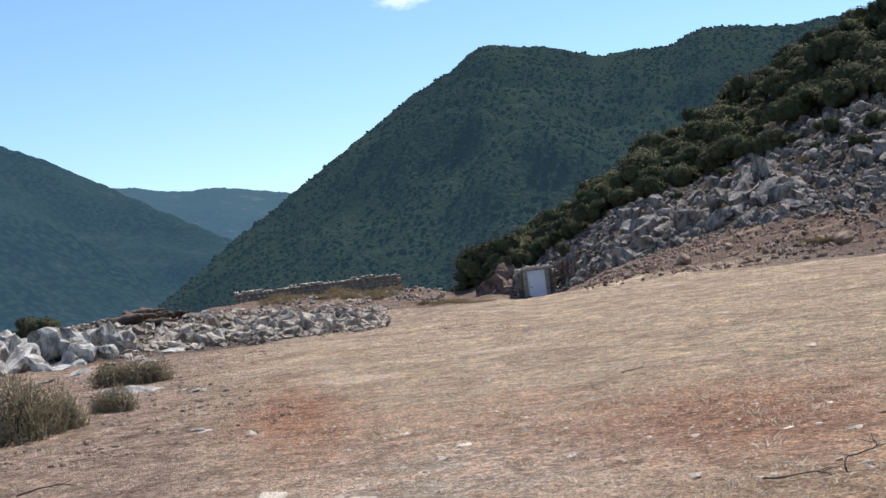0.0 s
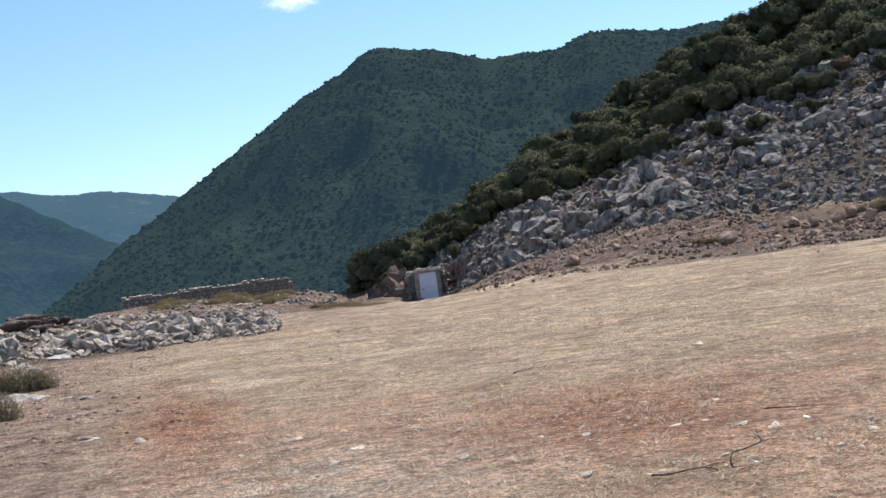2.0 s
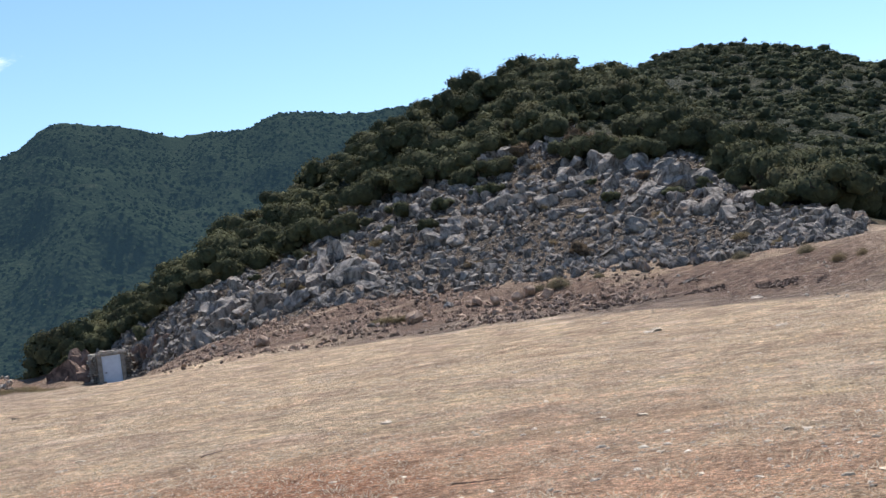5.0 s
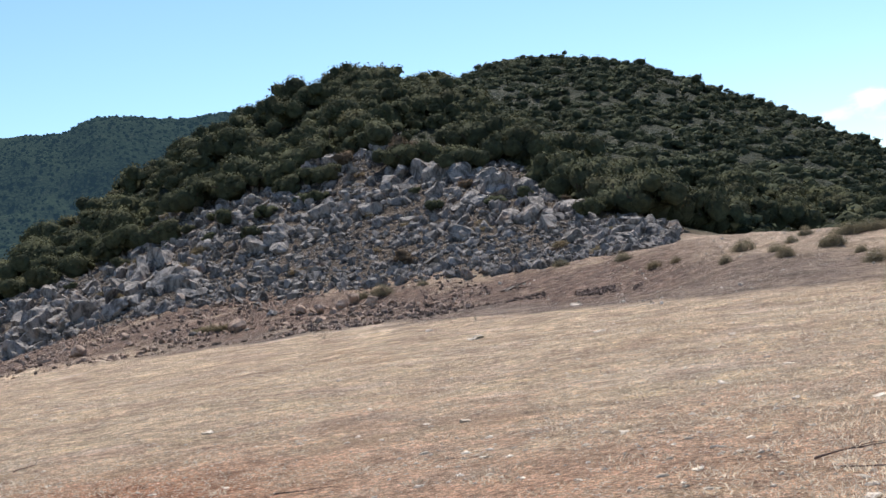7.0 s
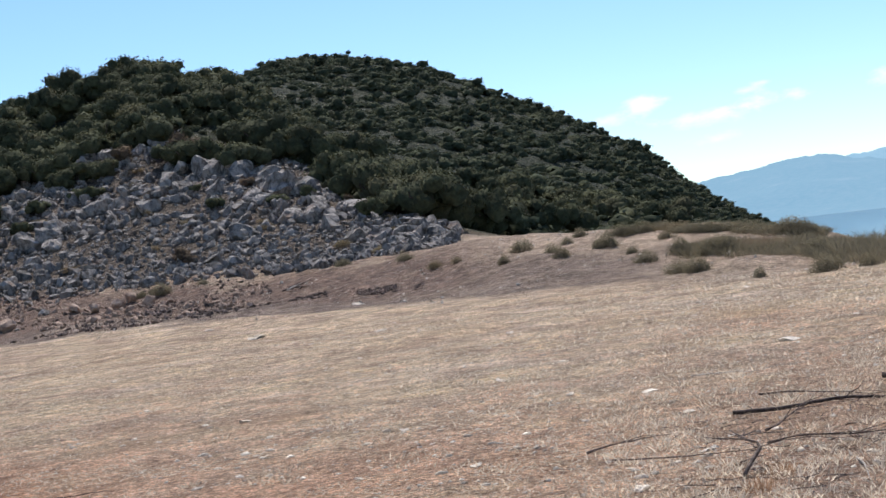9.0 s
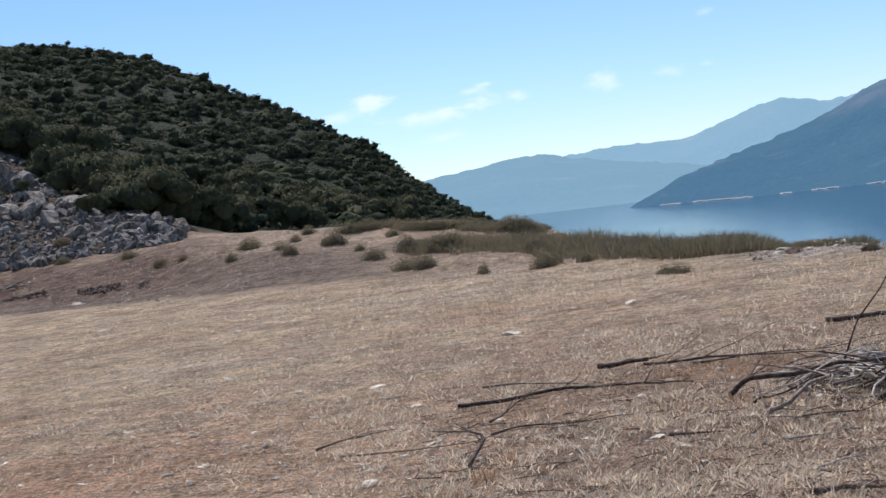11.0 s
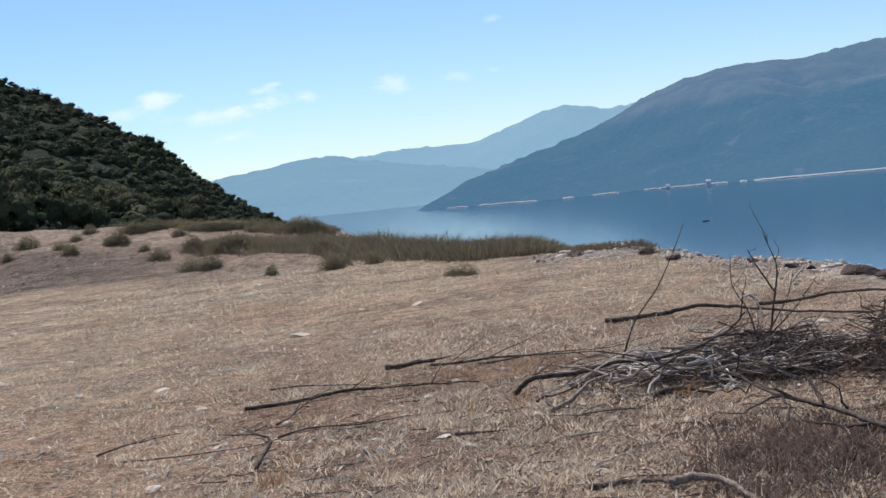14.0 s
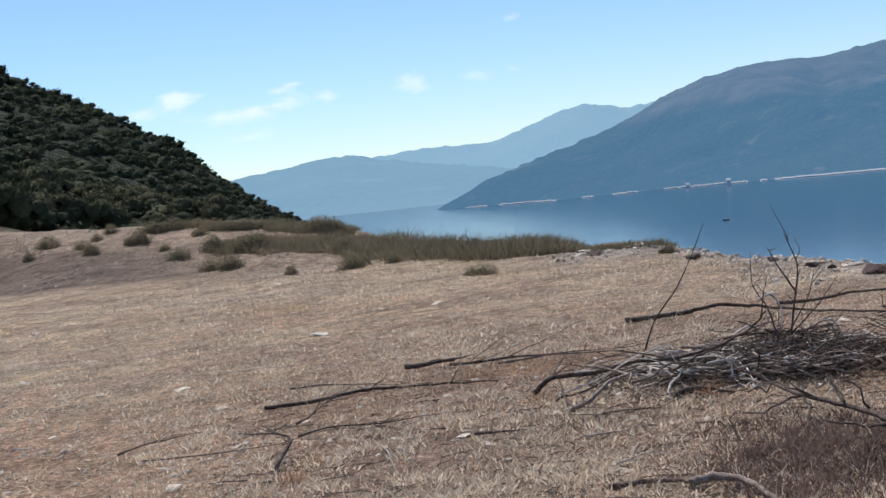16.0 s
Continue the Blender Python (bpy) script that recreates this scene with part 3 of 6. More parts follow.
PALEST_HILL = hill_material("faint_ridge_haze", (0.05, 0.07, 0.06), (0.08, 0.09, 0.075), 0.03, 0.2, (0.38, 0.65, 0.88), 0.64, 0.0, 0.1)
PALE_HILL = hill_material("palest_ridge_haze", (0.05, 0.07, 0.06), (0.08, 0.09, 0.075), 0.03, 0.2, (0.35, 0.63, 0.88), 0.54, 0.0, 0.1)

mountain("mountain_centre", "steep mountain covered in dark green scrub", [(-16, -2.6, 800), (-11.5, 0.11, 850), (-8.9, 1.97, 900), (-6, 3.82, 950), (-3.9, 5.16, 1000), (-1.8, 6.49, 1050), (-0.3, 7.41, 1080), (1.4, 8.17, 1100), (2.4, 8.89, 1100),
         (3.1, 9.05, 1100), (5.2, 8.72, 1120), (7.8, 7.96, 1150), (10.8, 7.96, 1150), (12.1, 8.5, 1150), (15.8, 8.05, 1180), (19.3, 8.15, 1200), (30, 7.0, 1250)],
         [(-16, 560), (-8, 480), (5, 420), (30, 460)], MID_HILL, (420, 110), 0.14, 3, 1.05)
def mountain_woods(ob, count, az, sizes, seed, mat):
    """Single tree crowns over a far slope, far too many to count, set on its surface."""
    g = np.random.default_rng(seed)
    me = ob.data
    v = np.empty(3 * len(me.vertices), np.float32)
    me.vertices.foreach_get("co", v)
    v = v.reshape(-1, 3)
    f = np.empty(4 * len(me.polygons), np.int32)
    me.polygons.foreach_get("vertices", f)
    q = v[f.reshape(-1, 4)]
    mid = q.mean(1)
    a = np.degrees(np.arctan2(mid[:, 0], mid[:, 1]))
    area = np.linalg.norm(np.cross(q[:, 2] - q[:, 0], q[:, 3] - q[:, 1]), axis=1)
    area = np.where((a > az[0]) & (a < az[1]) & (mid[:, 2] > LAKE), area, 0)
    k = g.choice(len(q), count, p=area / area.sum())
    s, t = g.random((count, 1)), g.random((count, 1))
    p = (q[k, 0] * (1 - s) + q[k, 1] * s) * (1 - t) + (q[k, 3] * (1 - s) + q[k, 2] * s) * t
    p = p[fbm(p[:, 0] * 0.02, p[:, 1] * 0.02, 3, seed) > -0.85]
    shapes = []
    for i in range(10):
        w, tri = ICO[1]
        shapes.append(w * (1 + 0.3 * g.normal(size=(len(w), 1))).clip(0.6, 1.5) * np.array([1, 1, 0.8]))
    size = sizes[0] + (sizes[1] - sizes[0]) * g.random(len(p)) ** 2
    verts = (np.array(shapes)[g.integers(0, 10, len(p))] * size[:, None, None] + p[:, None] + np.array([0, 0, 0.35]) * size[:, None, None]).reshape(-1, 3)
    faces = (tri[None] + 12 * np.arange(len(p))[:, None, None]).reshape(-1, 3)
    return tagged(new("mountain_scrub", mesh_of("mountain_scrub", verts, faces, (mat,), True)), "dark green scrub trees covering the steep mountain", "scrub", kind="stuff")


# the crowns emit the same painted haze as the slope below them
MID_WOOD = hill_material("mountain_crowns_haze", (0.019, 0.031, 0.015), (0.034, 0.047, 0.024), 0.24, 0.0, (0.24, 0.46, 0.68), 0.06, 0.3, 0.3)
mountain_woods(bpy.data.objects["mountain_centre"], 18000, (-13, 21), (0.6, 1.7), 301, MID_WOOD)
mountain("mountain_valley", "wooded valley side with painted haze", [(-40, 9, 1900), (-22, 8.3, 1900), (-17.8, 7.04, 1900), (-16.5, 6.51, 1900), (-15.3, 5.8, 1900), (-14, 5.07, 1900), (-11.3, 3.47, 1800), (-8.9, 2.09, 1700), (-5, 0, 1600)],
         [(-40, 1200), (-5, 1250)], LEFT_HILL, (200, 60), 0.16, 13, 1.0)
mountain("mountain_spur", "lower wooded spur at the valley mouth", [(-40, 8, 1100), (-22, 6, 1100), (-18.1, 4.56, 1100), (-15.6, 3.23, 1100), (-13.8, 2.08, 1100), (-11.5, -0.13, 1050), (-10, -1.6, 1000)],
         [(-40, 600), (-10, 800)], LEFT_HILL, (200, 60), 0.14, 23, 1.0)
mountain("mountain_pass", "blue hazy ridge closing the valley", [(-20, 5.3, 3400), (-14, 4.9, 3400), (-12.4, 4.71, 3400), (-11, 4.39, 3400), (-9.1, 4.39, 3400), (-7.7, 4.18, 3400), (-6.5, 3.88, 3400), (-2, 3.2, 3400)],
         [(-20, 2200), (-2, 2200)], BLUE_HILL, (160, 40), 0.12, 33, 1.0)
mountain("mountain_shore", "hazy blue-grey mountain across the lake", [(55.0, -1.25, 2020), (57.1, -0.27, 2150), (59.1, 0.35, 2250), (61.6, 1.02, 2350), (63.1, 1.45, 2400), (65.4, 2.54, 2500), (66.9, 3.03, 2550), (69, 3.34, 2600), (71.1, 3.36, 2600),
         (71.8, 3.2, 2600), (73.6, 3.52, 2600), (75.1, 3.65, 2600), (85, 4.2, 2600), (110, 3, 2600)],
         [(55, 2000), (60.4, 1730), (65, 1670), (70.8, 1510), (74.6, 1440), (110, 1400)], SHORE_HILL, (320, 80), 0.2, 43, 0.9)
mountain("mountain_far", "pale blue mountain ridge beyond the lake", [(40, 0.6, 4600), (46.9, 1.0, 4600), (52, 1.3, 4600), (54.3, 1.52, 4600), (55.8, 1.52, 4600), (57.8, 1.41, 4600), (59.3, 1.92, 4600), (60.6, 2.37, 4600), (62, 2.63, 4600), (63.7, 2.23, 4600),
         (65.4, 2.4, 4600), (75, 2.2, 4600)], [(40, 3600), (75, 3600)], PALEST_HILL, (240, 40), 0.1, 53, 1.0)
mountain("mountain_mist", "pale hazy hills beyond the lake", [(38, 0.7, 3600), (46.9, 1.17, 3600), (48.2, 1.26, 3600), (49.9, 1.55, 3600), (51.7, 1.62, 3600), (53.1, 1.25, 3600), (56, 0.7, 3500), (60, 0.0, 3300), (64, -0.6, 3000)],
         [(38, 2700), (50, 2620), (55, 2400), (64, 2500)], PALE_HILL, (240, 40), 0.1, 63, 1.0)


# ---- stones ----
def stone_shape(seed, level=2, cuts=9, tall=1.0, dome=False):
    """A broken, angular stone of about unit radius."""
    g = np.random.default_rng(seed)
    v, f = ICO[level][0].copy(), ICO[level][1]
    n = g.normal(size=(cuts, 3))
    n /= np.linalg.norm(n, axis=1)[:, None]
    for q, d in zip(n, g.uniform(0.35, 0.8, cuts)):
        v -= np.maximum(v @ q - d, 0)[:, None] * q
    v *= g.uniform(0.75, 1.25, 3)
    v[:, 2] *= tall
    v += 0.09 * np.stack([vnoise(v[:, 0] * 3 + seed, v[:, 1] * 3 + v[:, 2] * 5, seed + c) for c in range(3)], 1)
    if dome:
        rho = np.hypot(v[:, 0], v[:, 1])
        v[:, 2] = np.where(v[:, 2] > -0.02, tall * (1 - (rho / rho.max()) ** 1.6) * (0.9 + 0.5 * vnoise(v[:, 0] * 3 + seed, v[:, 1] * 3, seed + 9)), -0.3)
    return v, f


def turned(g, lean=0.35):
    return np.array(Euler((g.uniform(-lean, lean), g.uniform(-lean, lean), g.uniform(0, 6.28))).to_matrix())


def heap(name, places, sizes, seed, mat, level=1, lean=0.8, label="", category="stones", sink=0.25, tall=1.0, smooth=False):
    """Many stones as one mesh, where nobody could count them."""
    g = np.random.default_rng(seed)
    shapes = [stone_shape(seed * 31 + k, level, tall=tall, dome=smooth) for k in range(10)]
    vs, fs, n = [], [], 0
    for p, s in zip(places, sizes):
        v, f = shapes[g.integers(10)]
        w = (v * s) @ turned(g, lean).T + p
        w[:, 2] += s * (0.5 - sink)
        vs.append(w)
        fs.append(f + n)
        n += len(v)
    me = mesh_of(name, np.concatenate(vs), np.concatenate(fs), (mat,), smooth)
    return tagged(new(name, me), label, category, kind="stuff")


def scatter(seed, count, az, back, test=None):
    """Random places on the land: back gives distances from random numbers and azimuths."""
    g = np.random.default_rng(seed)
    a = g.uniform(*az, count)
    r = back(g.random(count), a)
    x, y = polar(a, r)
    p = np.stack([x, y, land(x, y)], 1)
    if test is not None:
        p = p[test(a, r, x, y)]
    return p


def slope_at(u, a):
    r2, r3 = bend("foot", a)[0], bend("slope", a)[0]
    return r2 - 0.8 + (r3 + 4 - r2) * u


def crag_shape(seed, level=2, tall=1.15):
    """A block of karst limestone: split along steep joints, its sides fluted by rain, its top ragged."""
    g = np.random.default_rng(seed)
    v, f = ICO[level][0].copy(), ICO[level][1]
    for k in range(11):
        a, rise = g.uniform(0, 6.28), g.normal(0, 0.35) if k < 6 else g.uniform(0.75, 1.5)
        q = np.array([math.cos(a) * math.cos(rise), math.sin(a) * math.cos(rise), math.sin(rise)])
        d = g.uniform(0.3, 0.72)
        v -= np.maximum(v @ q - d, 0)[:, None] * q
    th = np.arctan2(v[:, 1], v[:, 0])
    side = np.clip(1 - np.abs(v[:, 2]), 0, 1)
    groove = vnoise(th * 3.2 + seed * 3, v[:, 2] * 0.7, seed) + 0.6 * vnoise(th * 7.5 + seed, v[:, 2] * 1.1, seed + 1)
    v[:, :2] *= (1 + 0.13 * groove * side)[:, None]
    v[:, 2] += 0.16 * vnoise(v[:, 0] * 5 + seed, v[:, 1] * 5, seed + 4) * np.clip(v[:, 2] + 0.3, 0, 1)
    v *= g.uniform(0.7, 1.3, 3)
    v[:, 2] *= tall * g.uniform(0.75, 1.25)
    return v, f


STONES = [mesh_of("boulder", *crag_shape(400 + k, 3, 0.95), (GREY_ROCK,)) for k in range(12)]
WHITE_STONES = [mesh_of("boulder", *crag_shape(500 + k, 3, 0.9), (WHITE_ROCK,)) for k in range(7)]


def boulder(name, mesh, p, size, g, label, category, group, lean=0.4, sink=0.3):
    ob = new(name, mesh)
    m = Euler((g.uniform(-lean, lean), g.uniform(-lean, lean), g.uniform(0, 6.28))).to_matrix().to_4x4()
    ob.matrix_world = Matrix.Translation((p[0], p[1], p[2] + size * (0.75 - sink))) @ m @ Matrix.Diagonal((size, size, size, 1))
    return tagged(ob, label, category, group)


def hill_boulders():
    """Large blocks and outcrops standing in clusters on the slope."""
    g = np.random.default_rng(77)
    tag = "angular grey limestone boulder on a bare stony slope"
    for az, u, wide, count, size in CLUSTERS:
        for k in range(count):
            a = az + wide * float(np.clip(g.normal(), -1.8, 1.8))
            r = float(slope_at(u + 0.11 * float(np.clip(g.normal(), -1.6, 1.6)), np.array([a]))[0])
            boulder("boulder", STONES[g.integers(12)], spot(a, r), 0.8 * size * (0.45 + 0.7 * g.random() ** 1.5), g, tag, "boulder", "boulders on the stony slope", 0.22, 0.42)
    for p in scatter(78, 24, (5, 35.5), lambda u, a: slope_at(0.05 + 0.85 * u, a)):
        size = 0.25 + 0.4 * g.random() ** 2
        boulder("boulder", STONES[g.integers(12)], p, size, g, tag, "boulder", "boulders on the stony slope", 0.4, 0.4)


# azimuth, share of the way up the slope, spread, number and size of the blocks
CLUSTERS = ((7.2, 0.25, 0.7, 11, 1.12), (9.0, 0.3, 0.8, 16, 1.33), (9.6, 0.55, 0.8, 9, 1.19), (11.2, 0.3, 0.9, 16, 1.40), (12.6, 0.5, 0.8, 13, 1.40), (13.6, 0.26, 0.9, 15, 1.33), (15.0, 0.55, 0.8, 11, 1.03),
            (16.4, 0.72, 1.0, 11, 0.98), (18.2, 0.36, 0.9, 8, 1.03), (19.2, 0.78, 1.0, 11, 1.03), (21.4, 0.5, 1.0, 7, 0.92), (22.0, 0.82, 1.0, 11, 1.09), (24.2, 0.86, 0.9, 11, 1.03), (25.4, 0.66, 0.8, 9, 1.09),
            (27.2, 0.72, 0.8, 12, 1.21), (28.8, 0.6, 0.8, 11, 1.15), (30.2, 0.6, 0.9, 11, 0.98), (31.8, 0.45, 0.9, 11, 0.80), (33.6, 0.5, 0.8, 11, 0.69))
hill_boulders()


def crag_heap(name, places, sizes, seed, mat, label, level):
    """Smaller broken blocks between the large ones, past counting."""
    g = np.random.default_rng(seed)
    shapes = [crag_shape(seed * 13 + k, level, 1.1) for k in range(14)]
    vs, fs, n = [], [], 0
    for p, s in zip(places, sizes):
        v, f = shapes[g.integers(14)]
        w = (v * s) @ turned(g, 0.6).T + p
        w[:, 2] += s * 0.25
        vs.append(w)
        fs.append(f + n)
        n += len(v)
    return tagged(new(name, mesh_of(name, np.concatenate(vs), np.concatenate(fs), (mat,))), label, "rocks", kind="stuff")


def slope_rocks():
    g = np.random.default_rng(80)
    pl = scatter(79, 3400, (3.5, 36), lambda u, a: slope_at(u, a), lambda a, r, x, y: vnoise(x * 0.3, y * 0.3, 8) > -0.5)
    crag_heap("hillside_rocks", pl, (0.17 + 0.4 * g.random(len(pl)) ** 2) * (0.95 + 0.4 * vnoise(pl[:, 0] * 0.2, pl[:, 1] * 0.2, 19)), 81, GREY_ROCK, "broken grey limestone rocks covering the hillside", 2)
    pl = scatter(179, 9000, (3.5, 36), lambda u, a: slope_at(u, a))
    crag_heap("hillside_rubble", pl, 0.06 + 0.16 * g.random(len(pl)) ** 1.5, 83, GREY_ROCK, "small broken limestone rubble between larger rocks", 1)


slope_rocks()


# ---- plants ----
def leaves(g, count, radius, blobs, size, flat=0.85, core=2):
    """A crown of rounded lobes, lumpy and closed, with short leaf sprays over them: vertices, triangles and soft normals."""
    c = np.clip(g.normal(size=(blobs, 3)), -1.4, 1.4) * radius * np.array([0.48, 0.48, 0.32])
    c[:, 2] = np.abs(c[:, 2]) + radius * 0.38
    c[0] = (0, 0, radius * 0.5)
    rr = radius * g.uniform(0.16, 0.42, blobs)
    rr[0] = radius * 0.55
    heart = np.array([0, 0, 0.25 * radius])
    vs, fs, ns, n = [], [], [], 0
    for i in range(blobs):
        v, t = ICO[core]
        o = 7.0 * i + 31 * g.random()
        lump = 1 + 0.16 * vnoise(v[:, 0] * 2.1 + o, v[:, 1] * 2.1 + v[:, 2] * 3.3, 3 + i) + 0.13 * vnoise(v[:, 0] * 4.7 + o, v[:, 1] * 4.7 + v[:, 2] * 7.1, 5 + i)
        vs.append(c[i] + v * lump[:, None] * rr[i] * 0.86 * np.array([1, 1, flat]))
        fs.append(t + n)
        ns.append(0.5 * v + 0.9 * (vs[-1] - heart) / radius + 0.3 * g.normal(size=v.shape))
        n += len(v)
    k = g.choice(blobs, count, p=rr ** 2 / (rr ** 2).sum())
    d = g.normal(size=(count, 3))
    d[:, 2] = np.where(g.random(count) < 0.75, np.abs(d[:, 2]), d[:, 2])
    d /= np.linalg.norm(d, axis=1)[:, None]
    p = c[k] + d * (rr[k] * g.uniform(0.7, 1.22, count))[:, None] * np.array([1, 1, flat])
    u = np.cross(d, g.normal(size=(count, 3)))
    u /= np.linalg.norm(u, axis=1)[:, None] + 1e-6
    w = np.cross(d + 0.5 * g.normal(size=(count, 3)), u)
    w /= np.linalg.norm(w, axis=1)[:, None] + 1e-6
    s = size * g.uniform(0.6, 1.5, (count, 1))
    vs.append(np.stack([p - u * s, p + u * s, p + w * s * 1.2], 1).reshape(-1, 3))
    fs.append(np.arange(3 * count).reshape(-1, 3) + n)
    ns.append(np.repeat(0.5 * d + 0.9 * (p - heart) / radius + 0.32 * g.normal(size=d.shape), 3, 0))
    v = np.concatenate(vs)
    v[:, 2] = np.maximum(v[:, 2], 0.0)
    nn = np.concatenate(ns)
    nn /= np.linalg.norm(nn, axis=1)[:, None]
    return v, aligned(v, np.concatenate(fs), nn), nn


def stem(points, radii, sides=6):
    """A tapered round stem along points: arrays of vertices and quads."""
    pts = np.asarray(points, float)
    d = np.gradient(pts, axis=0)
    d /= np.linalg.norm(d, axis=1)[:, None] + 1e-9
    up = np.where(np.abs(d[:, 2:3]) > 0.9, np.array([[1.0, 0, 0]]), np.array([[0, 0, 1.0]]))
    a = np.cross(d, up)
    a /= np.linalg.norm(a, axis=1)[:, None] + 1e-9
    b = np.cross(d, a)
    th = np.linspace(0, 2 * np.pi, sides, endpoint=False)
    ring = a[:, None] * np.cos(th)[None, :, None] + b[:, None] * np.sin(th)[None, :, None]
    v = (pts[:, None] + ring * np.asarray(radii)[:, None, None]).reshape(-1, 3)
    n = len(pts)
    i, j = np.meshgrid(np.arange(n - 1), np.arange(sides), indexing="ij")
    k = (j + 1) % sides
    f = np.stack([i * sides + j, i * sides + k, (i + 1) * sides + k, (i + 1) * sides + j], -1).reshape(-1, 4)
    return v, f


def joined(parts):
    vs, fs, n = [], [], 0
    for v, f in parts:
        vs.append(v)
        fs.append(f + n)
        n += len(v)
    return np.concatenate(vs), np.concatenate(fs)


def shrub_meshes(seed, count, radius, blobs, size, leaf, bark):
    g = np.random.default_rng(seed)
    v, f, nn = leaves(g, count, radius, blobs, size, 0.85, 2)
    crown = mesh_of("crown", v, f, (leaf,), True, nn)
    limbs = []
    for k in range(5):
        a = g.uniform(0, 6.28)
        e = np.array([math.cos(a), math.sin(a), 1.2]) * radius * g.uniform(0.35, 0.6)
        t = np.linspace(0, 1, 5)[:, None]
        limbs.append(stem(t * e + 0.06 * radius * g.normal(size=(5, 3)) * t, radius * np.linspace(0.05, 0.012, 5), 5))
    return crown, mesh_of("trunk", *joined(limbs), (bark,))


BROWN_TREES = [shrub_meshes(950 + k, 1500, 1.0, 9, 0.034, LEAF_BROWN, BARK) for k in range(3)]
TREES = [shrub_meshes(900 + k, 2000, 1.0, 12, 0.039, LEAF_DARK, BARK) for k in range(8)]


def shrub(name, kinds, p, size, g, label, category, group="", tall=1.0):
    crown, trunk = kinds[g.integers(len(kinds))]
    e = new(name)
    e.matrix_world = Matrix.Translation(p) @ Matrix.Rotation(g.uniform(0, 6.28), 4, "Z") @ Matrix.Diagonal((size, size, size * tall, 1))
    part("crown", crown, e)
    part("trunk", trunk, e)
    return tagged(e, label, category, group)


# shrubs that reach down between the rocks: azimuth, distance, size
EDGE = ((15.6, 86, 2.0), (16.4, 87, 1.9), (17.4, 85, 2.1), (18.3, 87, 2.0), (19.2, 85, 1.9), (20.1, 87, 2.1), (21.2, 88, 1.9), (21.6, 82, 1.2), (24.0, 86, 2.1), (24.8, 82, 1.8), (23.2, 89, 1.9), (17.0, 80, 1.1), (19.8, 82, 1.3), (14.6, 82, 1.6), (26.0, 82, 1.7), (27.4, 80, 1.8),
        (9.2, 89, 1.7), (10.6, 90, 1.8), (12.0, 89, 1.7), (13.2, 88, 1.8), (8.0, 90, 1.6), (6.8, 91, 1.6))


def edge_shrubs():
    """The taller evergreen shrubs along the upper edge of the stony slope."""
    g = np.random.default_rng(5)
    for k in range(120):
        a = g.uniform(1.2, 46)
        r3 = float(bend("slope", a)[0])
        r = r3 + 2 + 24 * g.random()
        s = g.uniform(1.3, 2.5)
        if a > 34.5:
            r = 84 + 25 * g.random()
            s *= 0.8
        p = spot(a, r, -0.2)
        shrub("evergreen_shrub", TREES, p, s, g, "dense dark green evergreen shrub on the hillside", "shrub", "evergreen shrubs on the hill", g.uniform(0.8, 1.15))
    for a, r, s in ((31.4, 76, 2.0), (32.3, 73, 2.1), (33.0, 70, 2.2), (33.8, 68, 2.0), (34.5, 67, 2.2), (35.3, 68, 2.0), (36.0, 70, 2.1), (36.8, 71, 1.8), (37.6, 73, 1.9), (33.4, 76, 2.2), (34.9, 75, 2.3), (38.6, 76, 1.9), (40.0, 78, 1.9), (41.5, 80, 1.8)):
        shrub("evergreen_shrub", TREES, spot(a, r, -0.2), s, g, "tall dense evergreen shrub beside the stony slope", "shrub", "evergreen shrubs on the hill", g.uniform(1.0, 1.3))
    for a, r, s in EDGE:
        shrub("evergreen_shrub", TREES, spot(a, r, -0.2), s, g, "dark evergreen shrub at the top of the stony slope", "shrub", "evergreen shrubs on the hill", 1.0)
    shrub("evergreen_shrub", TREES, spot(-17.3, 62, -0.2), 1.1, g, "dark evergreen bush behind white boulders", "shrub", "", 1.0)
    for a, r, s in ((20.8, 82.3, 1.15), (21.3, 81.6, 1.0), (20.4, 79.2, 0.75), (21.0, 79.0, 0.7), (18.0, 75.6, 0.75), (25.8, 72, 0.6), (29.9, 71.5, 0.65), (32.6, 65.8, 1.1), (31.0, 74, 0.8), (12.4, 84, 0.8), (14.4, 80, 0.7), (16.2, 78, 0.6)):
        shrub("evergreen_shrub", TREES, spot(a, r, -0.1), s, g, "rounded dark evergreen shrub among grey rocks", "shrub", "shrubs among the rocks")
    for a, r, s in ((24.3, 63.6, 0.75), (24.6, 63.2, 0.5), (25.5, 82.5, 1.7), (24.8, 83.5, 1.3), (31.8, 70.5, 0.6), (27.3, 76, 0.6), (22.4, 84, 1.0)):
        shrub("dry_shrub", BROWN_TREES, spot(a, r, -0.1), s, g, "reddish brown half-dead shrub among grey rocks", "shrub", "shrubs among the rocks")
    for k in range(12):
        a = g.uniform(9, 34)
        p = spot(a, float(slope_at(g.uniform(0.5, 1.0), np.array([a]))[0]), -0.1)
        shrub("evergreen_shrub", TREES, p, g.uniform(0.4, 0.8), g, "small dark evergreen shrub among grey rocks", "shrub", "shrubs among the rocks")


edge_shrubs()


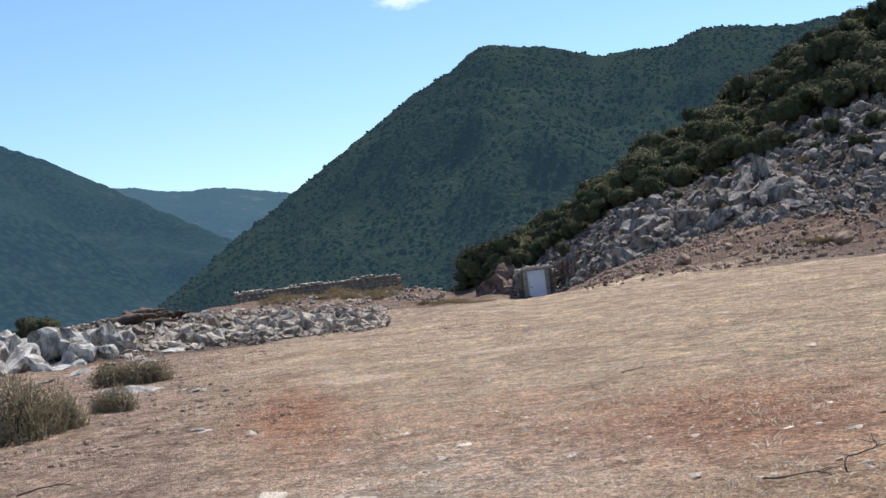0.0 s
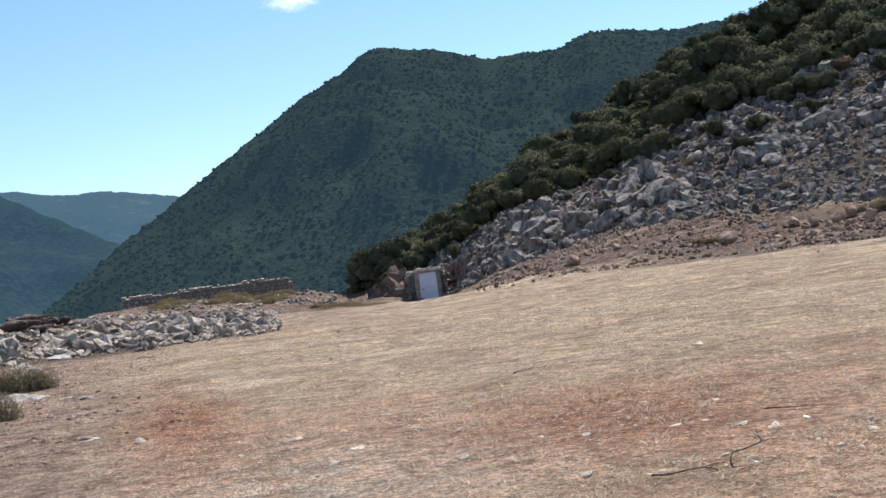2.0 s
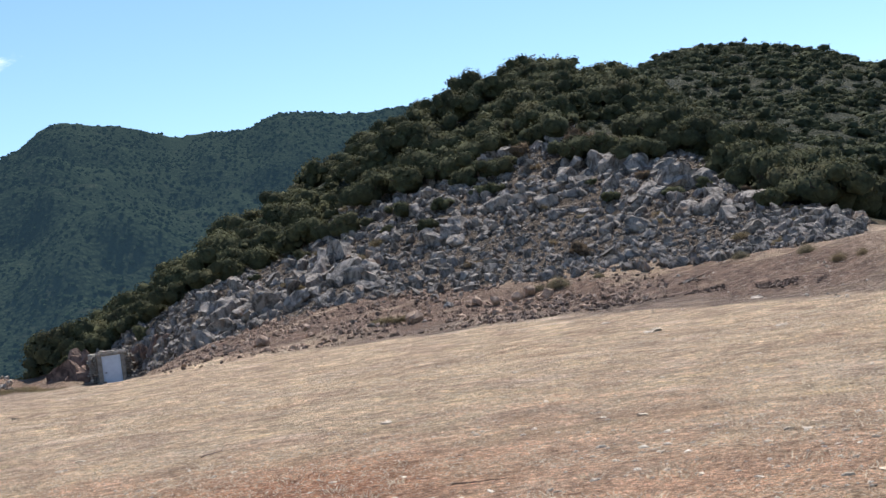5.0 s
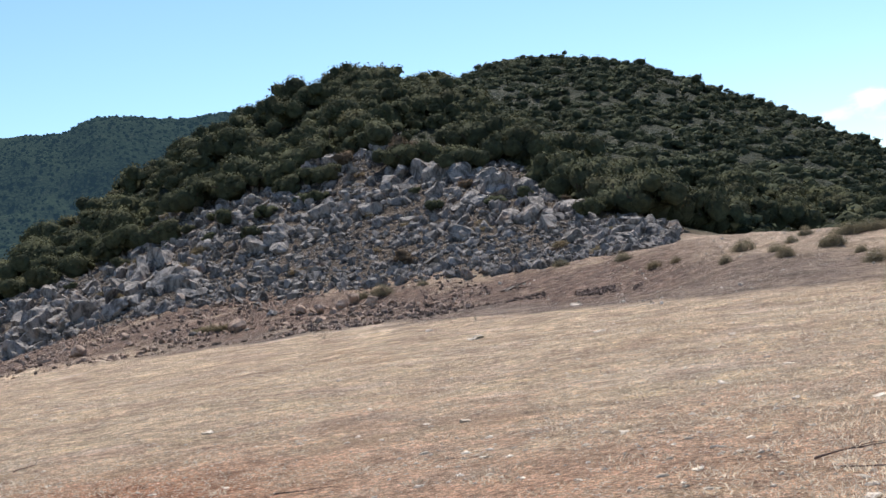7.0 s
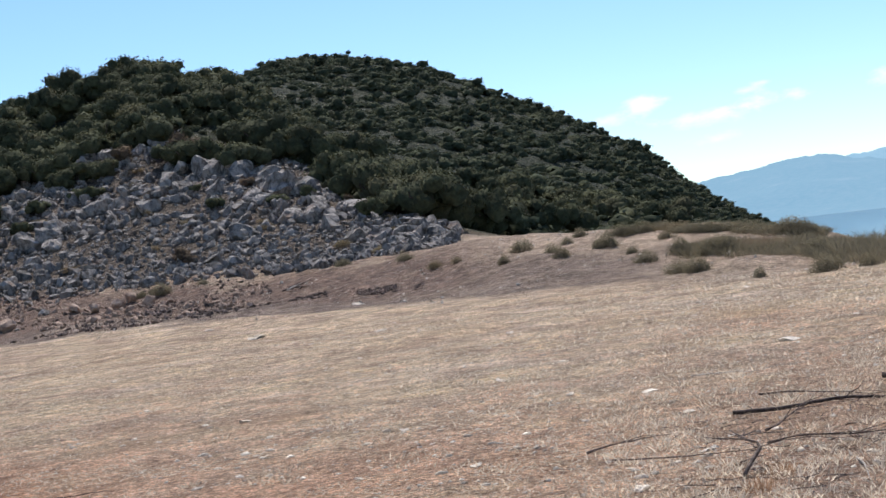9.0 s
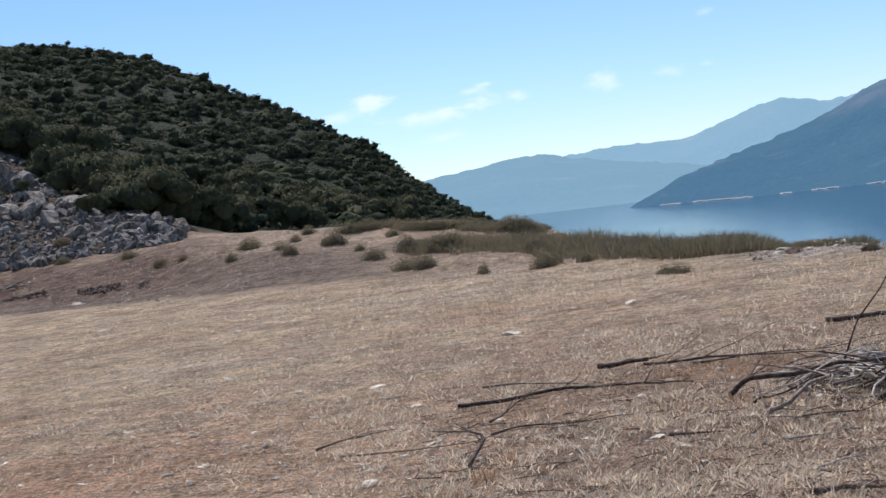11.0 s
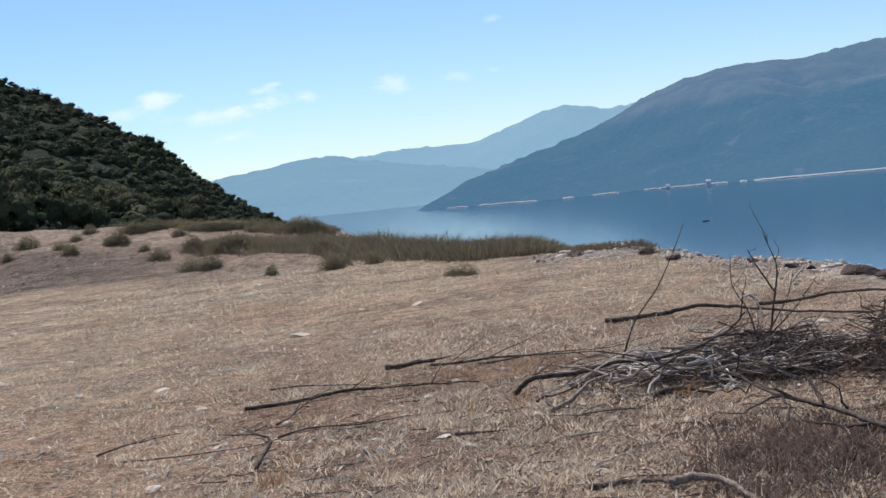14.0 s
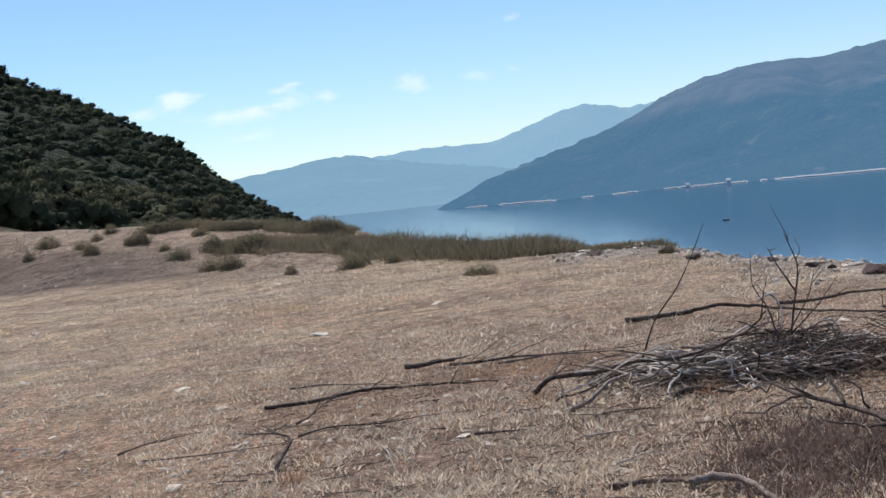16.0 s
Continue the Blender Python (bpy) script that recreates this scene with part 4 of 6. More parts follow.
def woods(name, places, sizes, seed, mat, label, count, leaf, blobs, core, tall):
    g = np.random.default_rng(seed)
    shapes = [leaves(g, count, 1.0, blobs, leaf, 0.85, core) for k in range(12)]
    vs, fs, ns, n = [], [], [], 0
    for p, s in zip(places, sizes):
        v, f, nn = shapes[g.integers(12)]
        a = g.uniform(0, 6.28)
        turn = np.array([[math.cos(a), math.sin(a), 0], [-math.sin(a), math.cos(a), 0], [0, 0, 1]])
        w = (v @ turn) * s
        w[:, 2] *= g.uniform(*tall)
        vs.append(w + p - np.array([0, 0, 0.4 * s]))
        fs.append(f + n)
        ns.append(nn @ turn)
        n += len(v)
    me = mesh_of(name, np.concatenate(vs), np.concatenate(fs), (mat,), True, np.concatenate(ns))
    return tagged(new(name, me), label, "scrub", kind="stuff")


g = np.random.default_rng(6)
pl = scatter(60, 760, (0.5, 30), lambda u, a: bend("slope", a)[0] + 2 + (bend("crest", a)[0] + 4 - bend("slope", a)[0]) * np.sqrt(u))
woods("hillside_scrub", pl, 0.75 + 1.75 * g.random(len(pl)) ** 1.6, 61, LEAF_DARK, "dense dark green scrub covering the near hill", 520, 0.053, 11, 1, (0.65, 1.1))
pl = scatter(62, 2500, (26, 52.5), lambda u, a: 68 + 172 * np.sqrt(u), lambda a, r, x, y: (r > bend("slope", a)[0] + 4) & ((a < 49.5) | (r > 150)))
woods("headland_scrub", pl, (1.1 + 1.6 * g.random(len(pl)) ** 1.5) * (1 - 0.45 * ramp(np.degrees(np.arctan2(pl[:, 0], pl[:, 1])), 43, 49)), 63, LEAF_FAR, "dense green scrub covering the headland hill", 160, 0.08, 6, 1, (0.5, 0.85))


# ---- the ruined wall and the stone hut ----
def block_wall(name, parent, a, b, height, seed, mat, thick=0.5, course=0.26, label="", fill=0.58):
    """Courses of rough stones from a to b, one mesh."""
    g = np.random.default_rng(seed)
    a, b = np.array(a, float), np.array(b, float)
    d = b - a
    length = np.linalg.norm(d[:2])
    ux, n = d / length, np.array([d[1], -d[0], 0]) / length
    out, z = [], 0.0
    shapes = [stone_shape(seed * 7 + k, 1, 6) for k in range(8)]
    while z < height:
        x = g.uniform(-0.2, 0)
        while x < length:
            w = g.uniform(0.22, 0.5) * course / 0.26
            if z + course <= height + 0.12 * math.sin(x * 1.3) + g.uniform(-0.1, 0.12):
                for side in (-1, 1):
                    v, f = shapes[g.integers(8)]
                    q = np.stack([v[:, 0] * w * fill * 0.92, v[:, 1] * thick * g.uniform(0.3, 0.42), v[:, 2] * course * 0.56], 1)
                    out.append((a + ux * (x + w / 2) + n * side * thick * 0.24 + q[:, :1] * ux + q[:, 1:2] * n + np.array([0, 0, z + course / 2]) + q[:, 2:3] * np.array([0, 0, 1]), f))
            x += w
        z += course
    v, f = joined(out)
    return part(name, mesh_of(name, v, f, (mat,)), parent, label)


def box(x0, x1, y0, y1, z0, z1, bevel=0.02):
    bm = bmesh.new()
    bmesh.ops.create_cube(bm, size=1.0)
    for q in bm.verts:
        q.co = ((x0 + x1) / 2 + q.co.x * (x1 - x0), (y0 + y1) / 2 + q.co.y * (y1 - y0), (z0 + z1) / 2 + q.co.z * (z1 - z0))
    if bevel:
        bmesh.ops.bevel(bm, geom=bm.edges[:], offset=bevel, segments=1, affect="EDGES")
    return bm


def from_bm(name, bm, mat):
    me = bpy.data.meshes.new(name)
    bm.to_mesh(me)
    bm.free()
    me.materials.append(mat)
    return me


def ruined_wall():
    e = new("stone_wall")
    tagged(e, "low ruined wall of rough grey field stones", "wall")
    p, q = spot(-9.0, 112), spot(-2.0, 112)
    p.z = q.z = -0.5
    block_wall("masonry", e, p, q, 1.62, 11, WALL_STONE, 0.7, 0.27)
    mid = (p + q) / 2
    heart = part("rubble_core", from_bm("rubble_core", box(-(q - p).length / 2, (q - p).length / 2, -0.22, 0.22, 0, 1.6, 0.05), WALL_EARTH), e, "dark earth packing between the stones")
    heart.matrix_world = Matrix.Translation(mid) @ Matrix.Rotation(math.atan2(q.y - p.y, q.x - p.x), 4, "Z")
    r = spot(-2.05, 118)
    r.z = q.z
    block_wall("end_wall", e, q, r, 1.55, 12, WALL_STONE, 0.5, 0.27)
    p2, q2 = p + Vector((0, 0, 1.5)), q + Vector((0, 0, 1.56))
    block_wall("capping", e, p2, q2, 0.3, 13, CAPPING, 0.75, 0.16, "capping stones painted pale for sunlight", 0.95)


# sunlight on the wall's top is painted in as a paler stone colour
CAPPING = rock_material("sunlit_capping", (0.62, 0.53, 0.42), (0.4, 0.325, 0.245))
WALL_EARTH = plain_material("packed_earth", (0.17, 0.14, 0.108), (0.26, 0.215, 0.165), 3.0, 0.95)
WALL_STONE = rock_material("wall_stone", (0.5, 0.43, 0.35), (0.22, 0.185, 0.15))
ruined_wall()


def hut():
    """The front of a small stone store built into the slope, with its white door."""
    e = new("stone_hut")
    base = spot(3.95, 87)
    base.z = EYE - 87 * math.tan(radians(2.12)) - 0.1
    a = radians(3.95)
    e.matrix_world = Matrix.Translation(base) @ Matrix.Rotation(-a + radians(4), 4, "Z")
    tagged(e, "small grey stone store with a white metal door", "hut")
    block_wall("left_jamb", e, (-1.4, 0, 0), (-0.95, 0, 0), 2.25, 21, WALL_STONE, 0.42, 0.15, "", 0.62)
    block_wall("right_jamb", e, (0.9, 0, 0), (1.25, 0, 0), 2.2, 22, WALL_STONE, 0.42, 0.15, "", 0.62)
    part("lintel", from_bm("lintel", box(-0.95, 0.95, -0.26, 0.26, 2.1, 2.3, 0.04), WALL_STONE), e)
    block_wall("parapet", e, (-1.1, 0.1, 2.26), (1.0, 0.1, 2.26), 0.2, 23, WALL_STONE, 0.5, 0.16, "", 0.85)
    part("back_wall", from_bm("back_wall", box(-1.3, 1.2, 0.3, 3.0, 0.0, 2.3, 0.06), WALL_STONE), e)
    for x0, x1 in ((-0.9, -0.605), (0.565, 0.84)):
        part("jamb", from_bm("jamb", box(x0, x1, -0.22, 0.25, -0.05, 2.1, 0.03), JAMB), e, "rough plastered stone jamb")
    door = part("door", from_bm("door", box(-0.53, 0.5, -0.12, -0.07, 0.03, 2.08, 0.008), WHITE_PAINT), e, "white painted metal door, closed")
    part("door_frame", from_bm("door_frame", box(-0.6, -0.535, -0.16, -0.04, 0.0, 2.1, 0.01), WHITE_PAINT), door)
    part("door_frame", from_bm("door_frame", box(0.505, 0.56, -0.16, -0.04, 0.0, 2.1, 0.01), WHITE_PAINT), door)
    part("handle", from_bm("handle", box(-0.47, -0.35, -0.18, -0.125, 1.0, 1.05, 0.008), DARK_METAL), door, "dark metal handle")


JAMB = plain_material("rough_plaster", (0.33, 0.285, 0.235), (0.2, 0.17, 0.135), 4.0, 0.9, 0.0, 0.8)
WHITE_PAINT = plain_material("white_paint", (0.74, 0.77, 0.82), (0.66, 0.69, 0.74), 3.0, 0.5, 0.0, 0.1)
DARK_METAL = plain_material("dark_metal", (0.06, 0.06, 0.065), (0.1, 0.09, 0.08), 20, 0.5, 0.8)
hut()


# ---- loose stones ----
RUBBLE_STONES = [mesh_of("rubble_stone", *crag_shape(540 + k, 2, 0.75), (RUBBLE,)) for k in range(6)]
SLABS = [mesh_of("slab", *stone_shape(560 + k, 2, 9, 0.28), (WHITE_ROCK,)) for k in range(4)]


def left_boulders():
    g = np.random.default_rng(31)
    for az, r, s in ((-17.9, 38.5, 0.85), (-19.0, 40, 0.95), (-16.9, 40.5, 0.85), (-15.6, 40, 0.8), (-14.6, 37.6, 0.5), (-18.9, 37.0, 0.45), (-16.3, 42, 0.75), (-17.3, 37.2, 0.5), (-20.2, 39, 0.9),
                     (-15.2, 37.6, 0.55), (-14.2, 39.5, 0.6), (-18.3, 42.5, 1.0), (-19.6, 37.0, 0.5), (-16.0, 37.2, 0.35), (-13.6, 38.6, 0.35), (-15.0, 42.5, 0.7), (-17.6, 43.5, 0.9)):
        boulder("boulder", WHITE_STONES[g.integers(7)], spot(az, r), s, g, "weathered white limestone boulder beside the field", "boulder", "white boulders beside the field", 0.5)
    for az, r, s in ((-16.05, 37.0, 0.62), (-11.8, 37.2, 0.42), (-16.5, 36.2, 0.4), (-16.18, 19.7, 0.22), (-13.8, 23.8, 0.36), (-13.1, 23.6, 0.3), (-14.7, 24.6, 0.26), (-11.16, 22.1, 0.14), (-15.8, 19.6, 0.16), (-10.9, 15.6, 0.14), (-17.2, 30.5, 0.3), (-15.6, 33.0, 0.35), (-14.4, 34.5, 0.3), (-13.4, 35.5, 0.4), (-12.9, 33.0, 0.3), (-14.9, 30.0, 0.22)):
        boulder("flat_stone", SLABS[g.integers(4)], spot(az, r), s, g, "flat pale limestone piece on bare earth", "stone", "flat stones at the edge of the field", 0.16, 0.72)
    for k in range(170):
        az, r = g.uniform(-14.2, -3.2), 0
        r = 37.8 + 2 * g.random() + 16 * g.random() ** 2
        boulder("rubble_stone", RUBBLE_STONES[g.integers(6)], spot(az, r), 0.15 + 0.26 * g.random() ** 1.5, g, "broken pale limestone block in a rubble heap", "stone", "rubble heap stones", 0.8)


left_boulders()
g = np.random.default_rng(32)
pl = scatter(33, 5200, (-22, -2.6), lambda u, a: 37.3 + 27 * u ** 1.2 + np.where(a < -14, 1.5, 0) + 0.7 * vnoise(a * 1.1, a * 0, 8))
heap("rubble", pl, 0.03 + 0.22 * g.random(len(pl)) ** 2.2, 34, RUBBLE, 1, 0.5, "heap of broken pale limestone rubble", "rubble", 0.3, 0.48)
pl = scatter(333, 1900, (-22, -7), lambda u, a: 14 + 24 * u, lambda a, r, x, y: vnoise(x * 0.4, y * 0.4, 18) > 0.1 + 0.09 * (a + 10))
heap("edge_litter", pl, 0.01 + 0.07 * g.random(len(pl)) ** 3, 334, BROWN_ROCK, 1, 0.4, "small brown and grey stones littering the bare edge", "stones", 0.5, 0.4, True)
pl = scatter(335, 700, (-22, -8), lambda u, a: 17 + 22 * u ** 0.8, lambda a, r, x, y: vnoise(x * 0.4, y * 0.4, 28) > 0.08 * (a + 12))
heap("edge_chips", pl, 0.012 + 0.09 * g.random(len(pl)) ** 3, 336, RUBBLE, 1, 0.4, "pale limestone chips littering the bare edge", "stones", 0.5, 0.4, True)
pl = scatter(337, 2600, (-14, -2.2), lambda u, a: 62 + 48 * u, lambda a, r, x, y: (r < 74 + 3.4 * (a + 14)) & (vnoise(x * 0.3, y * 0.3, 38) > -0.3))
heap("scattered_rubble", pl, 0.05 + 0.3 * g.random(len(pl)) ** 2.6, 338, RUBBLE, 1, 0.5, "scattered limestone rubble below the ruined wall", "rubble", 0.35, 0.6)
pl = scatter(35, 90, (-2.4, 0.0), lambda u, a: 84 + 22 * u)
heap("wall_rubble", pl, g.uniform(0.08, 0.3, len(pl)), 36, RUBBLE, 1, 1.2, "fallen stones beside the ruined wall", "rubble", 0.2)
pl = scatter(37, 3000, (6, 33), lambda u, a: bend("field", a)[0] + (bend("foot", a)[0] - bend("field", a)[0]) * (0.1 + 0.9 * u ** 0.8), lambda a, r, x, y: vnoise(x * 0.4, y * 0.4, 3) + 0.5 * np.exp(-((a - 19) / 4) ** 2) + 0.35 * np.exp(-((a - 9) / 4) ** 2) - ramp(a, 25, 29) > 0.05)
heap("bank_stones", pl, 0.025 + 0.21 * g.random(len(pl)) ** 2.4, 38, BROWN_ROCK, 1, 1.2, "earthy brown stones and clods along the bank", "stones", 0.45)
# dark clods added to stand in for the rut's shaded step
pl = scatter(39, 1100, (23.8, 35), lambda u, a: np.interp(a, (24, 26.7, 28.3, 34, 40), (48.6, 46.2, 46.8, 43.2, 39.5)) + 1.5 * (u - 0.5) + 0.5 * vnoise(a * 1.3, a * 0, 5), lambda a, r, x, y: vnoise(a * 1.7, a * 0, 9) > -0.15)
heap("rut_clods", pl, 0.02 + 0.07 * g.random(len(pl)) ** 2, 40, DARK_CLOD, 1, 1.2, "dark clods added for the shaded edge of a rut", "clods", 0.3)


pl = scatter(237, 3200, (6, 36), lambda u, a: bend("field", a)[0] + (bend("foot", a)[0] - bend("field", a)[0]) * (0.12 + 0.9 * u), lambda a, r, x, y: (vnoise(x * 0.5, y * 0.5, 13) > -0.2) & (a < 27 + 2.5 * vnoise(x * 0.2, y * 0.2, 14)))
heap("bank_clods", pl, 0.03 + 0.11 * g.random(len(pl)) ** 2.2, 238, DARK_CLOD, 1, 1.2, "dark brown clods of earth strewn over the bank", "clods", 0.4)


def bank_rocks():
    g = np.random.default_rng(41)
    for az, r, s, kind in ((16.9, 54.5, 0.42, 1), (15.0, 55.0, 0.3, 0), (17.3, 54.0, 0.22, 0), (19.6, 56.0, 0.32, 1), (20.4, 55.0, 0.34, 1), (21.4, 55.0, 0.3, 1), (22.6, 54.5, 0.3, 1), (10.3, 58.0, 0.4, 1), (18.4, 57.5, 0.4, 0),
                           (21.9, 55.6, 0.36, 1), (23.2, 55.8, 0.3, 1), (14.2, 57, 0.3, 0), (12.2, 60, 0.3, 1), (8.2, 66, 0.3, 0), (19.0, 60, 0.45, 0), (17.9, 61, 0.4, 0)):
        boulder("stone", BROWN_STONES[g.integers(4)] if kind else STONES[g.integers(9)], spot(az, r), (1.0 if kind else 0.6) * s, g, "earthy brown stone on the bank below the slope" if kind else "grey stone lying on the bank", "stone", "stones on the bank", 0.6)


HUT_ROCK = rock_material("weathered_brown_rock", (0.24, 0.155, 0.115), (0.075, 0.047, 0.036))
HUT_STONES = [mesh_of("boulder", *crag_shape(620 + k, 3, 1.3), (HUT_ROCK,)) for k in range(5)]
BROWN_STONES = [mesh_of("stone", *stone_shape(600 + k, 2, 9, 0.9), (BROWN_ROCK,)) for k in range(4)]
DARK_STONES = [mesh_of("stone", *stone_shape(650 + k, 2, 9, 0.5), (RED_ROCK,)) for k in range(3)]
FIELD_STONES = [mesh_of("stone", *stone_shape(700 + k, 2, 13, 0.26), (FIELD_ROCK,)) for k in range(7)]
bank_rocks()


def field_stones():
    g = np.random.default_rng(42)
    first = ((-8.06, 10.1, 0.34), (-4.5, 9.4, 0.2), (0.15, 11.6, 0.13), (-2.46, 12.9, 0.12), (-10.85, 15.4, 0.16), (4.7, 10.3, 0.15), (-0.9, 10.8, 0.13), (13.8, 10.6, 0.1), (1.5, 17.4, 0.16), (16.5, 10.3, 0.11), (10.0, 10.6, 0.1), (-5.4, 20.5, 0.1), (-16.4, 19.0, 0.26), (23.7, 10.2, 0.09), (15.06, 10.7, 0.09), (15.6, 11.8, 0.08), (17.9, 10.1, 0.15), (13.6, 10.6, 0.09), (11.6, 11.7, 0.06), (12.6, 12.2, 0.07))
    middle = ((27.0, 30.3, 0.34), (32.2, 27.2, 0.24), (36.0, 17.3, 0.13), (37.8, 21.1, 0.17), (32.8, 11.7, 0.1), (35.6, 9.4, 0.13), (30.6, 9.5, 0.09), (31.4, 41.3, 0.3), (38.2, 13.2, 0.08), (52.8, 19.7, 0.2), (45.0, 10.8, 0.1), (49.5, 15.4, 0.24), (39.8, 15.9, 0.13), (26.83, 29.9, 0.3), (32.2, 27.1, 0.3), (25.0, 36.6, 0.25), (31.4, 41.1, 0.4))
    last = ((61.34, 25.0, 0.34), (60.2, 26.0, 0.28), (63.54, 24.9, 0.34), (63.1, 25.0, 0.2), (64.2, 24.4, 0.18), (66.9, 20.6, 0.14), (67.7, 19.9, 0.16), (69.4, 18.6, 0.14), (71.0, 17.3, 0.16), (72.3, 16.6, 0.2), (61.9, 6.9, 0.08), (58.2, 26.4, 0.2), (60.5, 25, 0.16), (62.3, 24.6, 0.24), (63.4, 24.5, 0.2), (64.6, 24, 0.18), (66.2, 22, 0.16), (68.5, 20, 0.14), (70.5, 17.6, 0.14), (72.0, 16.6, 0.16), (61.0, 24.2, 0.2))
    for az, r, s in first + middle + last:
        boulder("field_stone", FIELD_STONES[g.integers(7)], spot(az, r), 0.66 * s, g, "pale flat limestone lying in dry grass", "stone", "stones in the field", 0.12, 0.68)
    for k in range(170):
        az, r = g.uniform(-20, 76), 7 + 28 * g.random() ** 1.4
        if r < bend("field", az)[0]:
            boulder("field_stone", FIELD_STONES[g.integers(7)], spot(az, r), 0.02 + 0.075 * g.random() ** 2, g, "small pale stone lying in dry grass", "stone", "stones in the field", 0.25, 0.62)
    boulder("clod", FIELD_STONES[0], spot(15.15, 17.1), 0.15, g, "pale brown flat clod on dry grass", "clod", "", 0.05, 0.72)


field_stones()


def hut_rocks():
    """A brown outcrop beside the store, and a few rocks at its other side."""
    g = np.random.default_rng(49)
    tag = "tall brown weathered rock outcrop beside the stone store"
    for az, r, s, low in ((2.75, 88, 0.95, 1.95), (2.25, 88.6, 1.05, 2.0), (1.8, 88.2, 0.95, 2.05), (2.5, 89.4, 1.1, 1.75), (1.4, 88, 0.7, 2.2), (1.05, 88.4, 0.5, 2.35), (2.05, 87.3, 0.6, 2.2)):
        p = spot(az, r)
        p.z = min(p.z + 0.4, EYE - r * math.tan(radians(low)))
        boulder("boulder", HUT_STONES[g.integers(5)], p, 1.45 * s, g, tag, "boulder", "rocks beside the hut", 0.25, 0.3)
    for az, r, s in ((5.3, 87.5, 0.75), (5.8, 86, 0.6), (5.0, 88.4, 0.7), (6.3, 84, 0.5)):
        boulder("boulder", HUT_STONES[g.integers(5)], spot(az, r), s, g, "brown weathered rock beside the stone store", "boulder", "rocks beside the hut", 0.3)
    for az, r, s in ((1.2, 99, 1.0), (1.9, 97, 1.3), (2.6, 95.5, 1.3), (3.3, 95, 1.5), (4.1, 95.5, 1.6), (4.8, 94, 1.5), (2.3, 92.5, 0.8), (3.0, 92, 0.7), (5.3, 89.5, 0.9), (5.7, 93, 1.5), (3.7, 99, 1.8), (4.9, 98, 1.9)):
        shrub("evergreen_shrub", TREES, spot(az, r, -0.15), s, g, "dense evergreen shrub above the stone store", "shrub", "evergreen shrubs on the hill", g.uniform(1.0, 1.25))


hut_rocks()
g = np.random.default_rng(55)
pl = scatter(56, 1500, (20, 57), lambda u, a: bend("field", a)[0] - 2 + (bend("foot", a)[0] + 2 - bend("field", a)[0]) * u, lambda a, r, x, y: vnoise(x * 0.35, y * 0.35, 34) > -0.2)
heap("track_stones", pl, 0.012 + 0.07 * g.random(len(pl)) ** 3, 57, FIELD_ROCK, 1, 1.0, "small stones strewn over the bare track", "stones", 0.3, 0.7)
pl = scatter(58, 900, (57.5, 78), lambda u, a: bend("foot", a)[0] - 3.5 + 4.2 * u ** 0.6, lambda a, r, x, y: vnoise(x * 0.5, y * 0.5, 44) > -0.35)
heap("brink_rubble", pl, 0.01 + 0.055 * g.random(len(pl)) ** 2.4, 59, FIELD_ROCK, 1, 0.9, "pale broken stones along the brink above the lake", "rubble", 0.3, 0.7)
for az, r, s in ((73.2, 15.7, 0.34), (73.8, 15.5, 0.4), (74.6, 15.0, 0.36), (75.4, 14.6, 0.3), (72.9, 15.9, 0.3), (70.6, 17.0, 0.22), (71.4, 16.6, 0.2), (65.85, 20.2, 0.34), (64.69, 22.2, 0.42), (61.6, 23.5, 0.3), (69.0, 18.2, 0.2)):
    boulder("brink_stone", DARK_STONES[g.integers(3)], spot(az, r), 0.46 * s, g, "dark reddish stone on the brink above the lake", "stone", "dark stones on the brink", 0.2, 0.5)
g = np.random.default_rng(50)
pl = scatter(51, 5200, (-20, 77), lambda u, a: 6 + 26 * u ** 1.3, lambda a, r, x, y: (r < bend("field", a)[0]) & (vnoise(x * 0.7, y * 0.7, 14) > -0.3))
heap("pebbles", pl, 0.008 + 0.034 * g.random(len(pl)) ** 3, 52, FIELD_ROCK, 1, 0.25, "small pale chips of stone scattered through the dry grass", "pebbles", 0.5, 0.4, True)
pl = scatter(151, 5000, (-6, 66), lambda u, a: 8 + 22 * u ** 1.2, lambda a, r, x, y: (r < bend("field", a)[0]) & (vnoise(x * 0.35, y * 0.35, 114) + 0.5 * vnoise(x * 1.3, y * 1.3, 115) > 0.3 - 0.5 * np.exp(-((a - 14) / 7) ** 2 - ((r - 11) / 3) ** 2)))
heap("stone_chips", pl, 0.01 + 0.045 * g.random(len(pl)) ** 2.6, 152, FIELD_ROCK, 1, 0.3, "pale broken limestone chips lying in the field", "chips", 0.5, 0.4, True)


